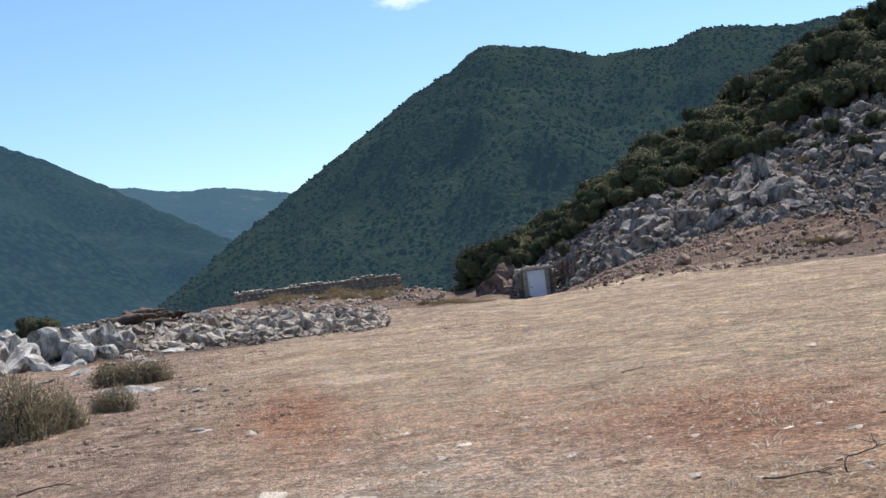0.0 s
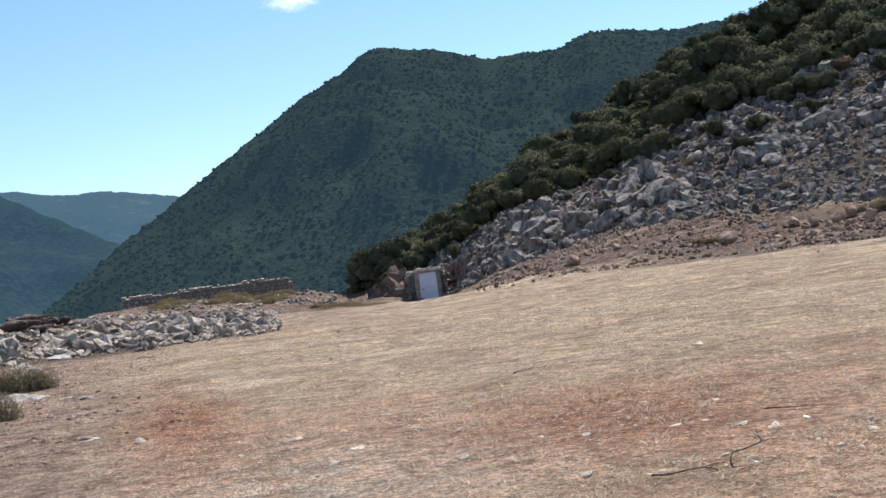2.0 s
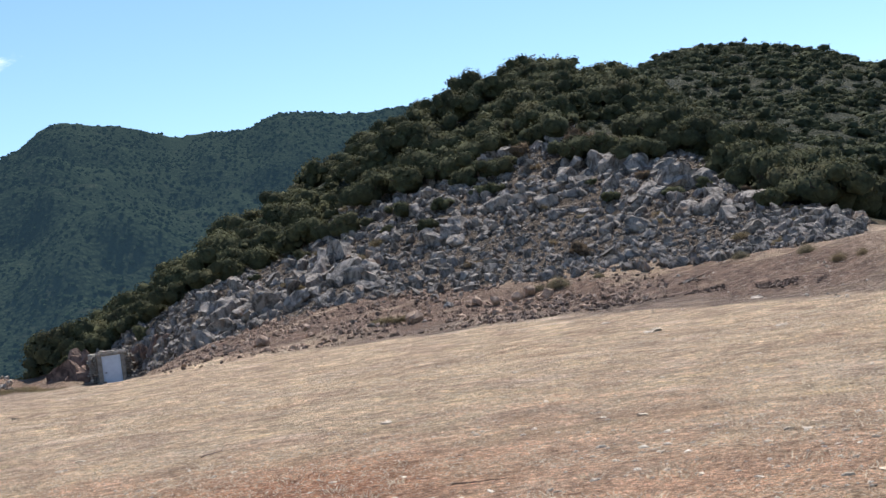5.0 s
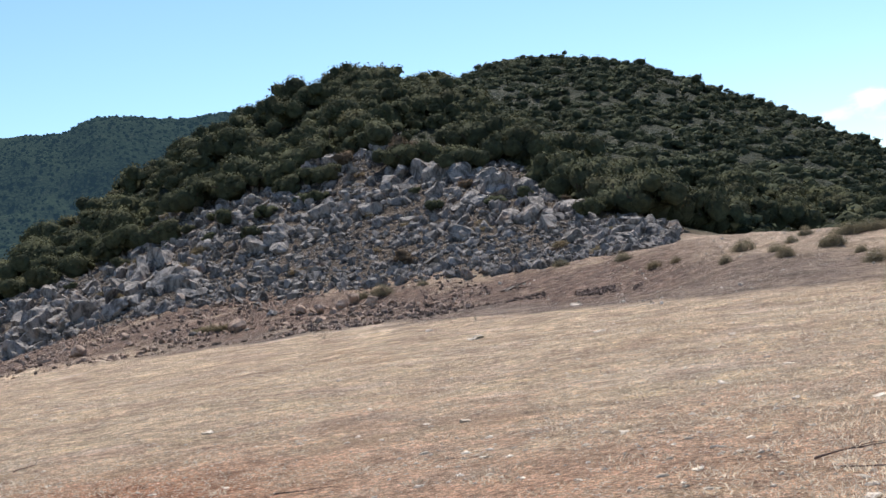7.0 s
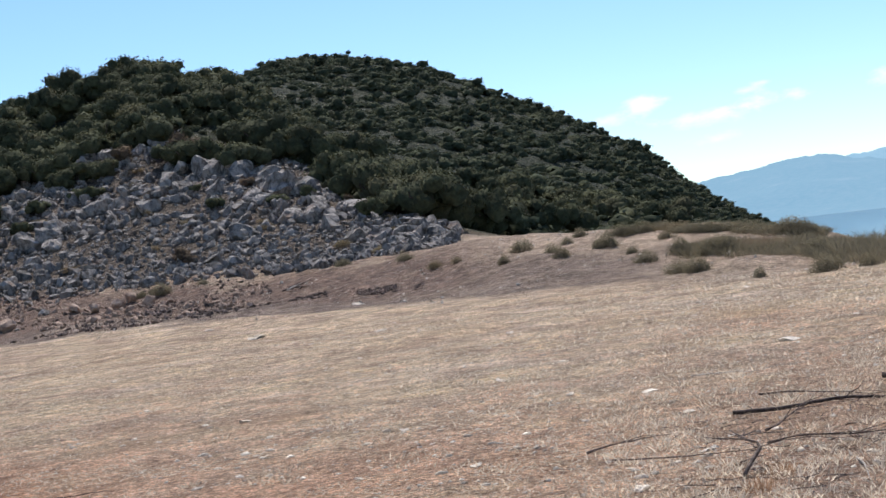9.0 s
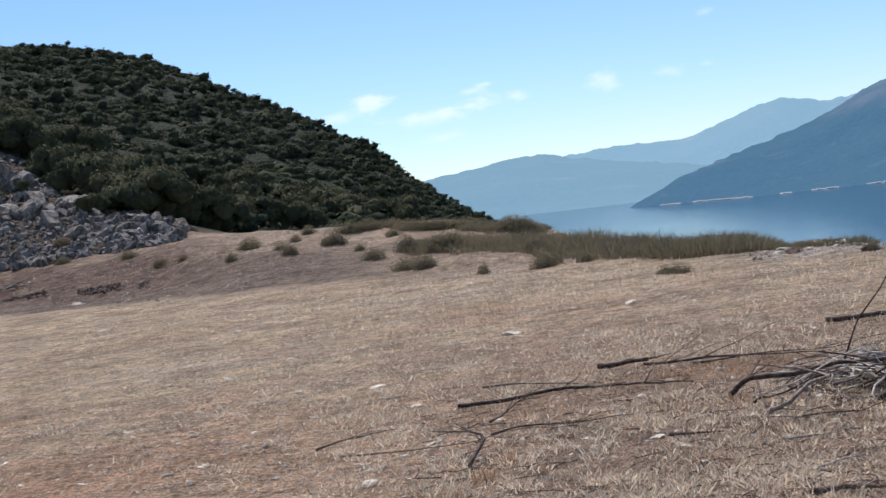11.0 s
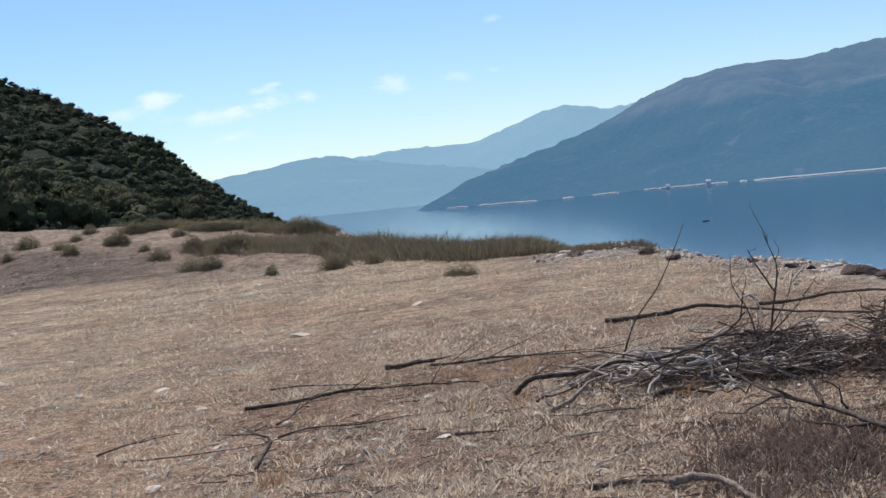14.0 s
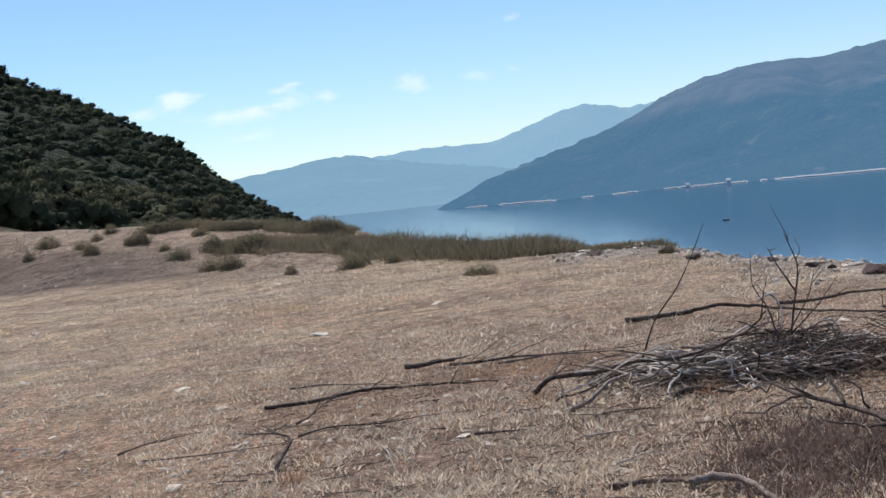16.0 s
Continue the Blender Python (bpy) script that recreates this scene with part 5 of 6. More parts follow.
# ---- bushes and grass ----
def tuft_mesh(name, g, blades, height, spread, width, mat, sprawl=1.0):
    """Upright blades or twiggy shoots fanning from a base."""
    a, rad = g.uniform(0, 6.28, blades), spread * np.sqrt(g.random(blades))
    root = np.stack([rad * np.cos(a), rad * np.sin(a), np.zeros(blades)], 1)
    lean = np.stack([np.cos(a), np.sin(a), np.zeros(blades)], 1) * (0.25 + 0.5 * g.random((blades, 1))) * sprawl + 0.2 * sprawl * g.normal(size=(blades, 3)) * np.array([1, 1, 0.3])
    h = height * g.uniform(0.5, 1.1, (blades, 1)) * (1 - 0.45 * (rad / spread)[:, None] ** 2)
    mid = root + lean * h * 0.4 + np.array([0, 0, 0.6]) * h
    tip = root + lean * h * 0.95 + np.array([0, 0, 1.0]) * h
    side = np.stack([-np.sin(a * 3.7), np.cos(a * 3.7), np.zeros(blades)], 1) * width
    v = np.stack([root - side, root + side, mid - side * 0.8, mid + side * 0.8, tip], 1).reshape(-1, 3)
    o = 5 * np.arange(blades)[:, None]
    f = np.concatenate([o + np.array([[0, 1, 3]]), o + np.array([[0, 3, 2]]), o + np.array([[2, 3, 4]])])
    return v, f


def bush_meshes(seed, mat):
    """A rounded mass of fine shoots set with tiny leaves, and its few woody stems."""
    g = np.random.default_rng(seed)
    v1, f1 = tuft_mesh("shoots", g, 110, 0.78, 0.8, 0.008, mat, 1.3)
    n = 1500
    d = g.normal(size=(n, 3))
    d /= np.linalg.norm(d, axis=1)[:, None]
    d[:, 2] = np.abs(d[:, 2])
    p = d * (g.uniform(0.4, 1.0, (n, 1)) ** 0.6) * (0.85 + 0.25 * vnoise(d[:, 0] * 2 + seed, d[:, 1] * 2, seed)[:, None]) * np.array([1, 1, 0.9])
    u = g.normal(size=(n, 3))
    u *= 0.075 / np.linalg.norm(u, axis=1)[:, None]
    w = np.cross(u, d) * 0.5
    v2 = np.stack([p - u, p + w, p + u], 1).reshape(-1, 3)
    v, f = joined([(v1, f1), (v2, np.arange(3 * n).reshape(-1, 3))])
    nn = v + np.array([0, 0, 0.6]) + 0.5 * g.normal(size=v.shape)
    nn /= np.linalg.norm(nn, axis=1)[:, None]
    return mesh_of("foliage", v, aligned(v, f, nn), (mat,), True, nn), mesh_of("stalk", *tuft_mesh("stalk", g, 30, 0.7, 0.3, 0.015, BARK), (BARK,))


BUSHES = [bush_meshes(1100 + k, LEAF_DULL) for k in range(5)]
DRY_BUSHES = [bush_meshes(1200 + k, LEAF_DRY) for k in range(3)]


def bush(az, r, wide, high, g, label="small dusty green bush in dry grass", kinds=BUSHES):
    e = new("bush")
    e.matrix_world = Matrix.Translation(spot(az, r, -0.03)) @ Matrix.Rotation(g.uniform(0, 6.28), 4, "Z") @ Matrix.Diagonal((0.88 * wide, 0.88 * wide, 0.9 * high, 1))
    a, b = kinds[g.integers(len(kinds))]
    part("foliage", a, e)
    part("stalk", b, e)
    return tagged(e, label, "bush", "bushes in the field")


def dry_bush(az, r, wide, high, g, label):
    return bush(az, r, wide, high, g, label, DRY_BUSHES)


def field_bushes():
    g = np.random.default_rng(43)
    upper = ((38.7, 44.9, 0.6, 0.62), (40.0, 43.3, 0.35, 0.45), (37.9, 42.9, 0.3, 0.45), (40.4, 41.5, 0.42, 0.55), (41.3, 46.2, 0.4, 0.5), (40.7, 44.7, 0.3, 0.4), (42.4, 43.0, 0.6, 0.68), (42.0, 42.6, 0.35, 0.42), (43.4, 41.2, 0.28, 0.42), (43.92, 37.4, 0.5, 0.5), (45.45, 38.0, 0.5, 0.72), (45.3, 33.4, 0.55, 0.5), (46.05, 32.6, 0.52, 0.55), (44.9, 43.6, 0.42, 0.42))
    lower = ((48.55, 27.8, 0.22, 0.34), (51.2, 27.3, 0.42, 0.55), (51.6, 28.2, 0.3, 0.4), (53.0, 27.6, 0.3, 0.4), (56.74, 21.8, 0.36, 0.3), (56.3, 21.9, 0.2, 0.26), (61.6, 23.7, 0.22, 0.24), (23.2, 55.8, 0.75, 0.7), (22.4, 56.2, 0.5, 0.5), (33.7, 51.0, 0.5, 0.5), (34.9, 46.5, 0.4, 0.45), (35.9, 46, 0.3, 0.35), (31.0, 54.0, 0.5, 0.45), (25.0, 56.5, 0.4, 0.4), (64.7, 22.1, 0.22, 0.26))
    for az, r, w, h in upper + lower:
        bush(az, r, w, h, g)
    for k in range(26):
        az = 43.0 + 8.2 * k / 25 + g.uniform(-0.15, 0.15)
        bush(az, float(np.interp(az, (43, 45, 46.4, 47.8, 49.1, 51.3), (46.2, 46, 44.6, 44.6, 43, 42.4))) + g.uniform(-0.5, 0.9), g.uniform(0.55, 0.95), g.uniform(0.32, 0.55), g, "low olive bush in a row along the rise")
    for az, r, w, h in ((50.2, 42.4, 0.75, 0.8), (50.6, 42.2, 0.7, 0.85), (49.8, 42.8, 0.6, 0.65), (46.9, 36.8, 0.75, 0.75), (47.3, 37.2, 0.6, 0.6), (50.9, 33.5, 0.6, 0.65)):
        bush(az, r, w, h, g, "rounded dark olive bush at the end of the rise")
    for az, r, w, h in ((-17.7, 18.0, 0.62, 1.1), (-16.5, 18.4, 0.5, 0.85), (-18.7, 17.6, 0.7, 1.2), (-13.4, 26.4, 0.7, 0.75), (-14.5, 26.6, 0.6, 0.8), (-12.6, 26.2, 0.45, 0.6), (-14.2, 20.3, 0.4, 0.6), (-14.8, 20.6, 0.35, 0.5)):
        bush(az, r, w, h, g, "dusty green bush at the edge of the field")
    for k in range(34):
        dry_bush(-7.8 + 5.9 * k / 33 + g.uniform(-0.2, 0.2), 88 + 20 * g.random(), g.uniform(0.8, 1.4), g.uniform(0.6, 1.0), g, "dry yellowish bush below the ruined wall")
    for k in range(26):
        dry_bush(-1.0 + 2.7 * k / 25, 64 + 14 * g.random(), g.uniform(0.5, 0.9), g.uniform(0.35, 0.6), g, "dry brown bush beyond the edge of the field")
    for k in range(34):
        a = g.uniform(9, 34)
        dry_bush(a, float(slope_at(g.uniform(0.1, 0.95), np.array([a]))[0]), g.uniform(0.4, 0.9), g.uniform(0.3, 0.6), g, "low dry bush among grey rocks")
    for k in range(7):
        dry_bush(15.2 + 0.28 * k, 56.0, 0.5, g.uniform(0.3, 0.5), g, "low dry yellowish grass tuft on the bank")


field_bushes()


def grass_band():
    """Tall rushes and grass along the brink: a low strip that climbs the rise and a taller stand beside the lake."""
    g = np.random.default_rng(44)
    out = []
    for k in range(2500):
        az = g.uniform(45.5, 61.0)
        low = np.interp(az, (45, 46.8, 49.4, 50.7, 51.6, 54, 55.4, 57.1, 59.3, 61), (37.5, 36.4, 34.5, 34, 30, 27.6, 27.2, 26.2, 25.5, 25.6))
        top = np.interp(az, (45, 50.6, 52, 56, 59.5, 61), (40.5, 39.5, 36, 31, 28, 26.5))
        r = low + (top - low) * g.random()
        p = np.array(spot(az, r, -0.03))
        h = g.uniform(0.22, 0.5) * np.interp(az, (45.5, 48, 51, 54, 58.5, 60, 61), (0.8, 0.75, 0.85, 1.05, 1.05, 0.8, 0.4)) * (1 + 0.5 * float(vnoise(p[0] * 0.7, p[1] * 0.7, 27)))
        v, f = tuft_mesh("tuft", g, 20, 0.85 * h, 0.26, 0.0055, None, 1.35)
        out.append((v + p, f))
    for k in range(260):
        az = g.uniform(61, 65)
        v, f = tuft_mesh("tuft", g, 16, g.uniform(0.08, 0.22), 0.15, 0.005, None, 1.0)
        out.append((v + np.array(spot(az, g.uniform(25.2, 25.9) - 0.25 * (az - 61), -0.03)), f))
    v, f = joined(out)
    tagged(new("grass_band", mesh_of("grass_band", v, f, (LEAF_BAND,))), "band of tall grey-green grass along the brink", "grass", kind="stuff")


grass_band()


CHAFF = leaf_material("pale_chaff", (0.5, 0.36, 0.24), (0.92, 0.78, 0.6), (0.3, 0.17, 0.1), 0.2, 1.5, 0.5)


def bareness(az, r, x, y):
    """Where the red earth lies bare between the straw."""
    red = 1.1 * np.exp(-((az - 11) / 8) ** 2 - ((r - 11.7) / 2.4) ** 2) + 1.2 * np.exp(-((x + 0.14 * y - 0.25) / 0.75) ** 2 - ((y - 16.0) / 4.6) ** 2)
    return red + 1.3 * (1 - ramp(az, -13, -8)) + 0.35 * ramp(az, 36, 48) * (1 - ramp(r, 11, 17)) + 0.5 * vnoise(x * 0.3, y * 0.3, 66)


def straw():
    """Short dry stalks lying and standing in the field."""
    g = np.random.default_rng(45)
    n = 230000
    az = g.uniform(-22, 79, n)
    r = 5.5 + 26 * g.random(n) ** 1.5
    x, y = polar(az, r)
    keep = (vnoise(x * 0.8, y * 0.8, 6) + 0.6 * vnoise(x * 3, y * 3, 7) > -0.25) & (r < bend("field", az)[0]) & (g.random(n) > 0.85 * bareness(az, r, x, y))
    x, y, r = x[keep], y[keep], r[keep]
    n = len(x)
    z = land(x, y)
    a = g.uniform(0, 6.28, n)
    tilt = np.abs(g.normal(0, 0.55, n)) * np.interp(np.degrees(np.arctan2(x, y)), (30, 46), (0.35, 1.0))
    length = (0.02 + 0.08 * g.random(n) ** 2) * (0.8 + r * 0.03)
    d = np.stack([np.cos(a) * np.cos(tilt), np.sin(a) * np.cos(tilt), np.sin(tilt)], 1) * length[:, None]
    s = np.stack([-np.sin(a), np.cos(a), g.normal(0, 0.3, n)], 1) * (0.0019 + 0.00024 * r)[:, None]
    p = np.stack([x, y, z + 0.006], 1)
    v = np.stack([p - s, p + s, p + d], 1).reshape(-1, 3)
    up = np.repeat(np.array([[0, 0, 1.0]]), len(v), 0)
    tagged(new("straw", mesh_of("straw", v, aligned(v, np.arange(3 * n).reshape(-1, 3), up), (STRAW,))), "short dry straw littering the field", "straw", kind="stuff")
    n = 70000
    az, r = g.uniform(-20, 78, n), 6 + 15 * g.random(n) ** 1.3
    x, y = polar(az, r)
    keep = (vnoise(x * 0.9, y * 0.9, 86) + 0.7 * vnoise(x * 4, y * 4, 87) > 0.0) & (az > -12)
    x, y, r = x[keep], y[keep], r[keep]
    n = len(x)
    a, tilt = g.uniform(0, 6.28, n), g.uniform(0.1, 0.9, n)
    d = np.stack([np.cos(a) * np.cos(tilt), np.sin(a) * np.cos(tilt), np.sin(tilt)], 1) * g.uniform(0.012, 0.038, (n, 1))
    s = np.stack([-np.sin(a), np.cos(a), g.normal(0, 0.4, n)], 1) * g.uniform(0.003, 0.008, (n, 1))
    p = np.stack([x, y, land(x, y) + 0.004], 1)
    v = np.stack([p - s, p + s, p + d + s * 0.6], 1).reshape(-1, 3)
    up = np.repeat(np.array([[0, 0, 1.0]]), len(v), 0)
    tagged(new("chaff", mesh_of("chaff", v, aligned(v, np.arange(3 * n).reshape(-1, 3), up), (CHAFF,))), "pale broken chaff and bark littering the field", "chaff", kind="stuff")
    out = []
    for k in range(3000):
        az, r = g.uniform(-20, 78), 5.6 + 18 * g.random() ** 1.5
        if vnoise(az * 0.4, r * 0.5, 12) + (0.5 if az > 44 else -0.6) < g.uniform(-0.6, 0.6) or r > bend("field", az)[0]:
            continue
        if az > 65 and r < 8.4:
            continue
        v, f = tuft_mesh("tuft", g, 28, g.uniform(0.025, 0.07), g.uniform(0.08, 0.22), 0.0042, None, 2.4)
        out.append((v + np.array(spot(az, r)), f))
    for k in range(1500):
        az, r = g.uniform(40, 77), 5.6 + 6.5 * g.random()
        if vnoise(az * 0.5, r * 1.1, 52) < g.uniform(-0.7, 0.5):
            continue
        v, f = tuft_mesh("tuft", g, 20, g.uniform(0.03, 0.08), g.uniform(0.05, 0.16), 0.0036, None, 2.2)
        out.append((v + np.array(spot(az, r, -0.003)), f))
    v, f = joined(out)
    tagged(new("dry_grass", mesh_of("dry_grass", v, f, (STRAW,))), "tufts of dry yellowed grass in the field", "grass", kind="stuff")


straw()


def turf():
    """Low matted tufts of dead grass that roughen the whole field."""
    g = np.random.default_rng(145)
    kinds = [tuft_mesh("tuft", g, 15, 1.0, 1.6, 0.055, None, 1.6) for k in range(12)]
    n = 20000
    az, r = g.uniform(-21, 78, n), 5.6 + 40 * g.random(n) ** 1.25
    x, y = polar(az, r)
    keep = (vnoise(x * 0.5, y * 0.5, 16) + 0.7 * vnoise(x * 1.7, y * 1.7, 17) > 0.05) & (r < bend("field", az)[0] + 1) & (g.random(n) > 0.85 * bareness(az, r, x, y))
    x, y, r = x[keep], y[keep], r[keep]
    z = land(x, y)
    size = g.uniform(0.022, 0.062, len(x)) * np.minimum(0.3 + 0.045 * r, 1.5) * (1 + 0.4 * vnoise(x * 0.4, y * 0.4, 19))
    vs, fs, m = [], [], 0
    for i in range(len(x)):
        v, f = kinds[i % 12]
        a = 2.4 * i
        w = v * size[i] * np.array([1.4, 1.4, 0.42])
        vs.append(np.stack([w[:, 0] * math.cos(a) - w[:, 1] * math.sin(a) + x[i], w[:, 0] * math.sin(a) + w[:, 1] * math.cos(a) + y[i], w[:, 2] + z[i] - 0.004], 1))
        fs.append(f + m)
        m += len(v)
    tagged(new("turf", mesh_of("turf", np.concatenate(vs), np.concatenate(fs), (TURF,))), "matted tufts of dead straw-coloured grass", "grass", kind="stuff")


TURF = leaf_material("dead_turf", (0.3, 0.2, 0.125), (0.86, 0.68, 0.48), (0.48, 0.29, 0.18), 0.2, 0.5, 0.6)
turf()


# ---- brushwood ----
def crooked(g, p, q, bow, wiggle, n=11):
    t = np.linspace(0, 1, n)[:, None]
    p, q = np.array(p, float), np.array(q, float)
    length = np.linalg.norm(q - p)
    bend_ = g.normal(size=3) * wiggle * length * np.array([1, 1, 0.35])
    c = p * (1 - t) + q * t + np.array([0, 0, 1]) * bow * 4 * t * (1 - t) + np.sin(t * 5 + g.uniform(0, 6)) * bend_ * t * (1 - t) * 3
    kink = np.cumsum(g.normal(size=(n, 3)) * np.array([1, 1, 0.5]), 0)
    kink -= kink[:1] * (1 - t) + kink[-1:] * t
    return c + kink * wiggle * 0.12 * length


def capped(line, radii, sides):
    """A stem with closed, broken ends."""
    line = np.concatenate([line[:1], line, line[-1:]])
    return stem(line, np.concatenate([[0.0], radii, [0.0]]), sides)


def branch(p, q, thick, g, bow=0.05, wiggle=0.06, twigs=3, mat=None, label="dry grey-brown branch lying on dry grass", group="brushwood", twig_length=0.5):
    mat = mat or (PALE_BARK if g.random() < 0.3 else BARK)
    line = crooked(g, p, q, bow, wiggle)
    e = new("branch", mesh_of("branch", *capped(line, 0.6 * np.linspace(thick, thick * 0.3, len(line)) * g.uniform(0.8, 1.2, len(line)), 7), (mat,), True))
    for k in range(twigs):
        i = g.integers(3, len(line) - 1)
        d = (line[i] - line[i - 1])
        d = d / (np.linalg.norm(d) + 1e-9) + g.normal(size=3) * 0.6
        d[2] = abs(d[2]) * 0.3
        w = crooked(g, line[i], line[i] + d * twig_length * g.uniform(0.4, 1.0), 0.0, 0.1, 6)
        part("twig", mesh_of("twig", *stem(w, np.linspace(thick * 0.26, 0.002, 6), 5), (mat,), True), e)
    return tagged(e, label, "branch", group)


def bent(rows, thick, g, twigs, mat, label, twig_length=0.4, group="brushwood pile"):
    """A crooked branch through a few bends given as azimuth, distance and height over the ground."""
    knots = np.array([spot(*q) for q in rows])
    u = np.linspace(0, len(knots) - 1, 5 * len(knots))
    line = np.stack([np.interp(u, np.arange(len(knots)), knots[:, c]) for c in range(3)], 1)
    line[1:-1] = (line[:-2] + 2 * line[1:-1] + line[2:]) / 4
    for k in range(2):
        line[1:-1] = (line[:-2] + 2 * line[1:-1] + line[2:]) / 4
    line += g.normal(size=line.shape) * thick * 0.12
    e = new("branch", mesh_of("branch", *capped(line, 0.85 * np.linspace(thick, thick * 0.3, len(line)) * g.uniform(0.93, 1.07, len(line)), 7), (mat,), True))
    for k in range(twigs):
        i = g.integers(3, len(line) - 1)
        d = line[i] - line[i - 1]
        d = d / (np.linalg.norm(d) + 1e-9) + g.normal(size=3) * 0.6
        w = crooked(g, line[i], line[i] + d * twig_length * g.uniform(0.4, 1.0), 0.0, 0.12, 6)
        part("twig", mesh_of("twig", *stem(w, np.linspace(thick * 0.3, 0.0015, 6), 5), (mat,), True), e)
    return tagged(e, label, "branch", group)


def at(az, r, h=0.0):
    return np.array(spot(az, r, h))


def lying_branches():
    g = np.random.default_rng(46)
    bent(((46.75, 10.3, 0.03), (48.94, 10.3, 0.03), (50.93, 10.45, 0.03), (52.9, 10.4, 0.03), (54.87, 10.3, 0.03), (56.9, 10.15, 0.03)), 0.021, g, 4, BARK, "long dark dry branch lying on dry grass", 0.5, "brushwood")
    branch(at(47.9, 11.2, 0.02), at(51.6, 10.75, 0.03), 0.016, g, 0.01, 0.03, 1, BARK)
    branch(at(48.0, 9.4, 0.02), at(50.3, 10.0, 0.05), 0.014, g, 0.03, 0.05, 3, BARK)
    branch(at(52.95, 11.5, 0.05), at(55.1, 11.4, 0.06), 0.05, g, 0.0, 0.04, 3, BARK, "short thick dark log with broken stubs", twig_length=0.2)
    branch(at(57.0, 11.2, 0.02), at(62.5, 11.2, 0.04), 0.016, g, 0.02, 0.04, 3, BARK)
    bent(((58.4, 9.4, 0.02), (59.1, 9.4, 0.13), (61.1, 9.4, 0.12), (62.8, 9.4, 0.19), (64.7, 9.4, 0.18), (66.4, 9.4, 0.23), (67.7, 9.4, 0.31), (68.5, 9.4, 0.45)), 0.024, g, 5, BARK, "long dark crooked branch arching over the pile")
    bent(((62.6, 13.2, 0.03), (64.2, 13.1, 0.04), (65.5, 13.1, 0.05), (66.5, 13.1, 0.1), (68.4, 13.0, 0.06), (70.2, 12.4, 0.05), (73.6, 11.8, 0.06)), 0.032, g, 2, BARK, "long dark branch lying behind the pile")
    bent(((54.9, 11.4, 0.03), (56.0, 11.3, 0.03), (57.4, 11.3, 0.05), (59.7, 11.2, 0.03), (60.7, 11.1, 0.04), (62.4, 10.8, 0.07)), 0.016, g, 4, BARK, "dark dry branch running into the pile")
    bent(((65.2, 9.3, 0.05), (67.1, 9.25, 0.03), (69.1, 9.3, 0.07), (70.6, 9.3, 0.12)), 0.022, g, 1, PALE_BARK, "bleached branch at the front of the pile")
    stem_ob = bent(((75.5, 7.0, 0.05), (73.4, 7.2, 0.06), (72.2, 7.45, 0.08), (71.3, 7.6, 0.1), (69.4, 7.85, 0.13), (68.4, 8.1, 0.17), (67.7, 8.3, 0.24)), 0.024, g, 8, TWIG, "dark forked dry branch with many fine twigs", 0.3)
    for rows, th in ((((69.4, 7.85, 0.13), (68.0, 7.8, 0.06), (66.6, 7.9, 0.05)), 0.009), (((70.2, 7.75, 0.12), (68.6, 7.9, 0.19), (67.2, 8.2, 0.2)), 0.008), (((73.0, 7.25, 0.07), (72.1, 7.3, 0.05), (70.9, 7.35, 0.07), (69.4, 7.65, 0.1)), 0.01),
                     (((69.6, 7.8, 0.14), (69.9, 7.4, 0.1), (70.2, 7.1, 0.04)), 0.008), (((71.3, 7.6, 0.12), (70.6, 7.8, 0.22), (69.8, 7.9, 0.24), (69.2, 8.0, 0.34)), 0.009), (((68.4, 8.1, 0.17), (67.4, 8.15, 0.13), (66.5, 8.2, 0.1)), 0.007), (((72.2, 7.5, 0.1), (71.6, 7.6, 0.22), (71.0, 7.7, 0.3)), 0.008)):
        knots = np.array([spot(*q) for q in rows])
        u = np.linspace(0, len(knots) - 1, 9)
        w = np.stack([np.interp(u, np.arange(len(knots)), knots[:, c]) for c in range(3)], 1) + 0.012 * g.normal(size=(9, 3))
        part("fork", mesh_of("fork", *stem(w, np.linspace(th, 0.002, 9), 5), (TWIG,), True), stem_ob)
    bent(((64.3, 8.8, 0.03), (65.3, 8.8, 0.06), (66.8, 8.7, 0.03)), 0.03, g, 4, BARK, "broken dark branch on dry grass", 0.15)
    bent(((60.3, 7.8, 0.02), (61.2, 7.75, 0.03), (62.2, 7.8, 0.02)), 0.012, g, 1, PALE_BARK, "short bleached stick lying in grass", 0.2)
    bent(((59.5, 9.3, 0.12), (59.7, 8.75, 0.03), (61.5, 8.6, 0.02)), 0.01, g, 1, BARK, "thin bent twig in dry grass", 0.2)
    branch(at(69.0, 12.6, 0.12), at(77.0, 12.2, 0.12), 0.03, g, 0.03, 0.05, 3, BARK)
    bent(((61.1, 6.52, 0.02), (62.6, 6.5, 0.025), (64.1, 6.48, 0.025), (64.8, 6.4, 0.02)), 0.022, g, 1, BARK, "dark straight branch lying in grass", 0.2, "brushwood")
    bent(((64.6, 6.38, 0.03), (65.5, 6.42, 0.05), (66.7, 6.34, 0.05), (67.9, 6.08, 0.03), (69.2, 5.7, 0.02)), 0.03, g, 0, GREY_BARK, "curved grey branch lying in grass", 0.2, "brushwood")
    branch(at(41.4, 8.9, 0.02), at(46.6, 8.65, 0.03), 0.012, g, 0.0, 0.04, 1, BARK)
    branch(at(46.9, 8.0, 0.02), at(47.6, 8.6, 0.16), 0.022, g, 0.04, 0.12, 5, BARK, twig_length=0.25)
    branch(at(48.0, 8.9, 0.02), at(54.2, 8.9, 0.05), 0.012, g, 0.03, 0.05, 2, BARK)
    branch(at(51.5, 8.15, 0.02), at(52.0, 7.5, 0.02), 0.012, g, 0.0, 0.05, 0, PALE_BARK, "short bleached stick lying in grass")
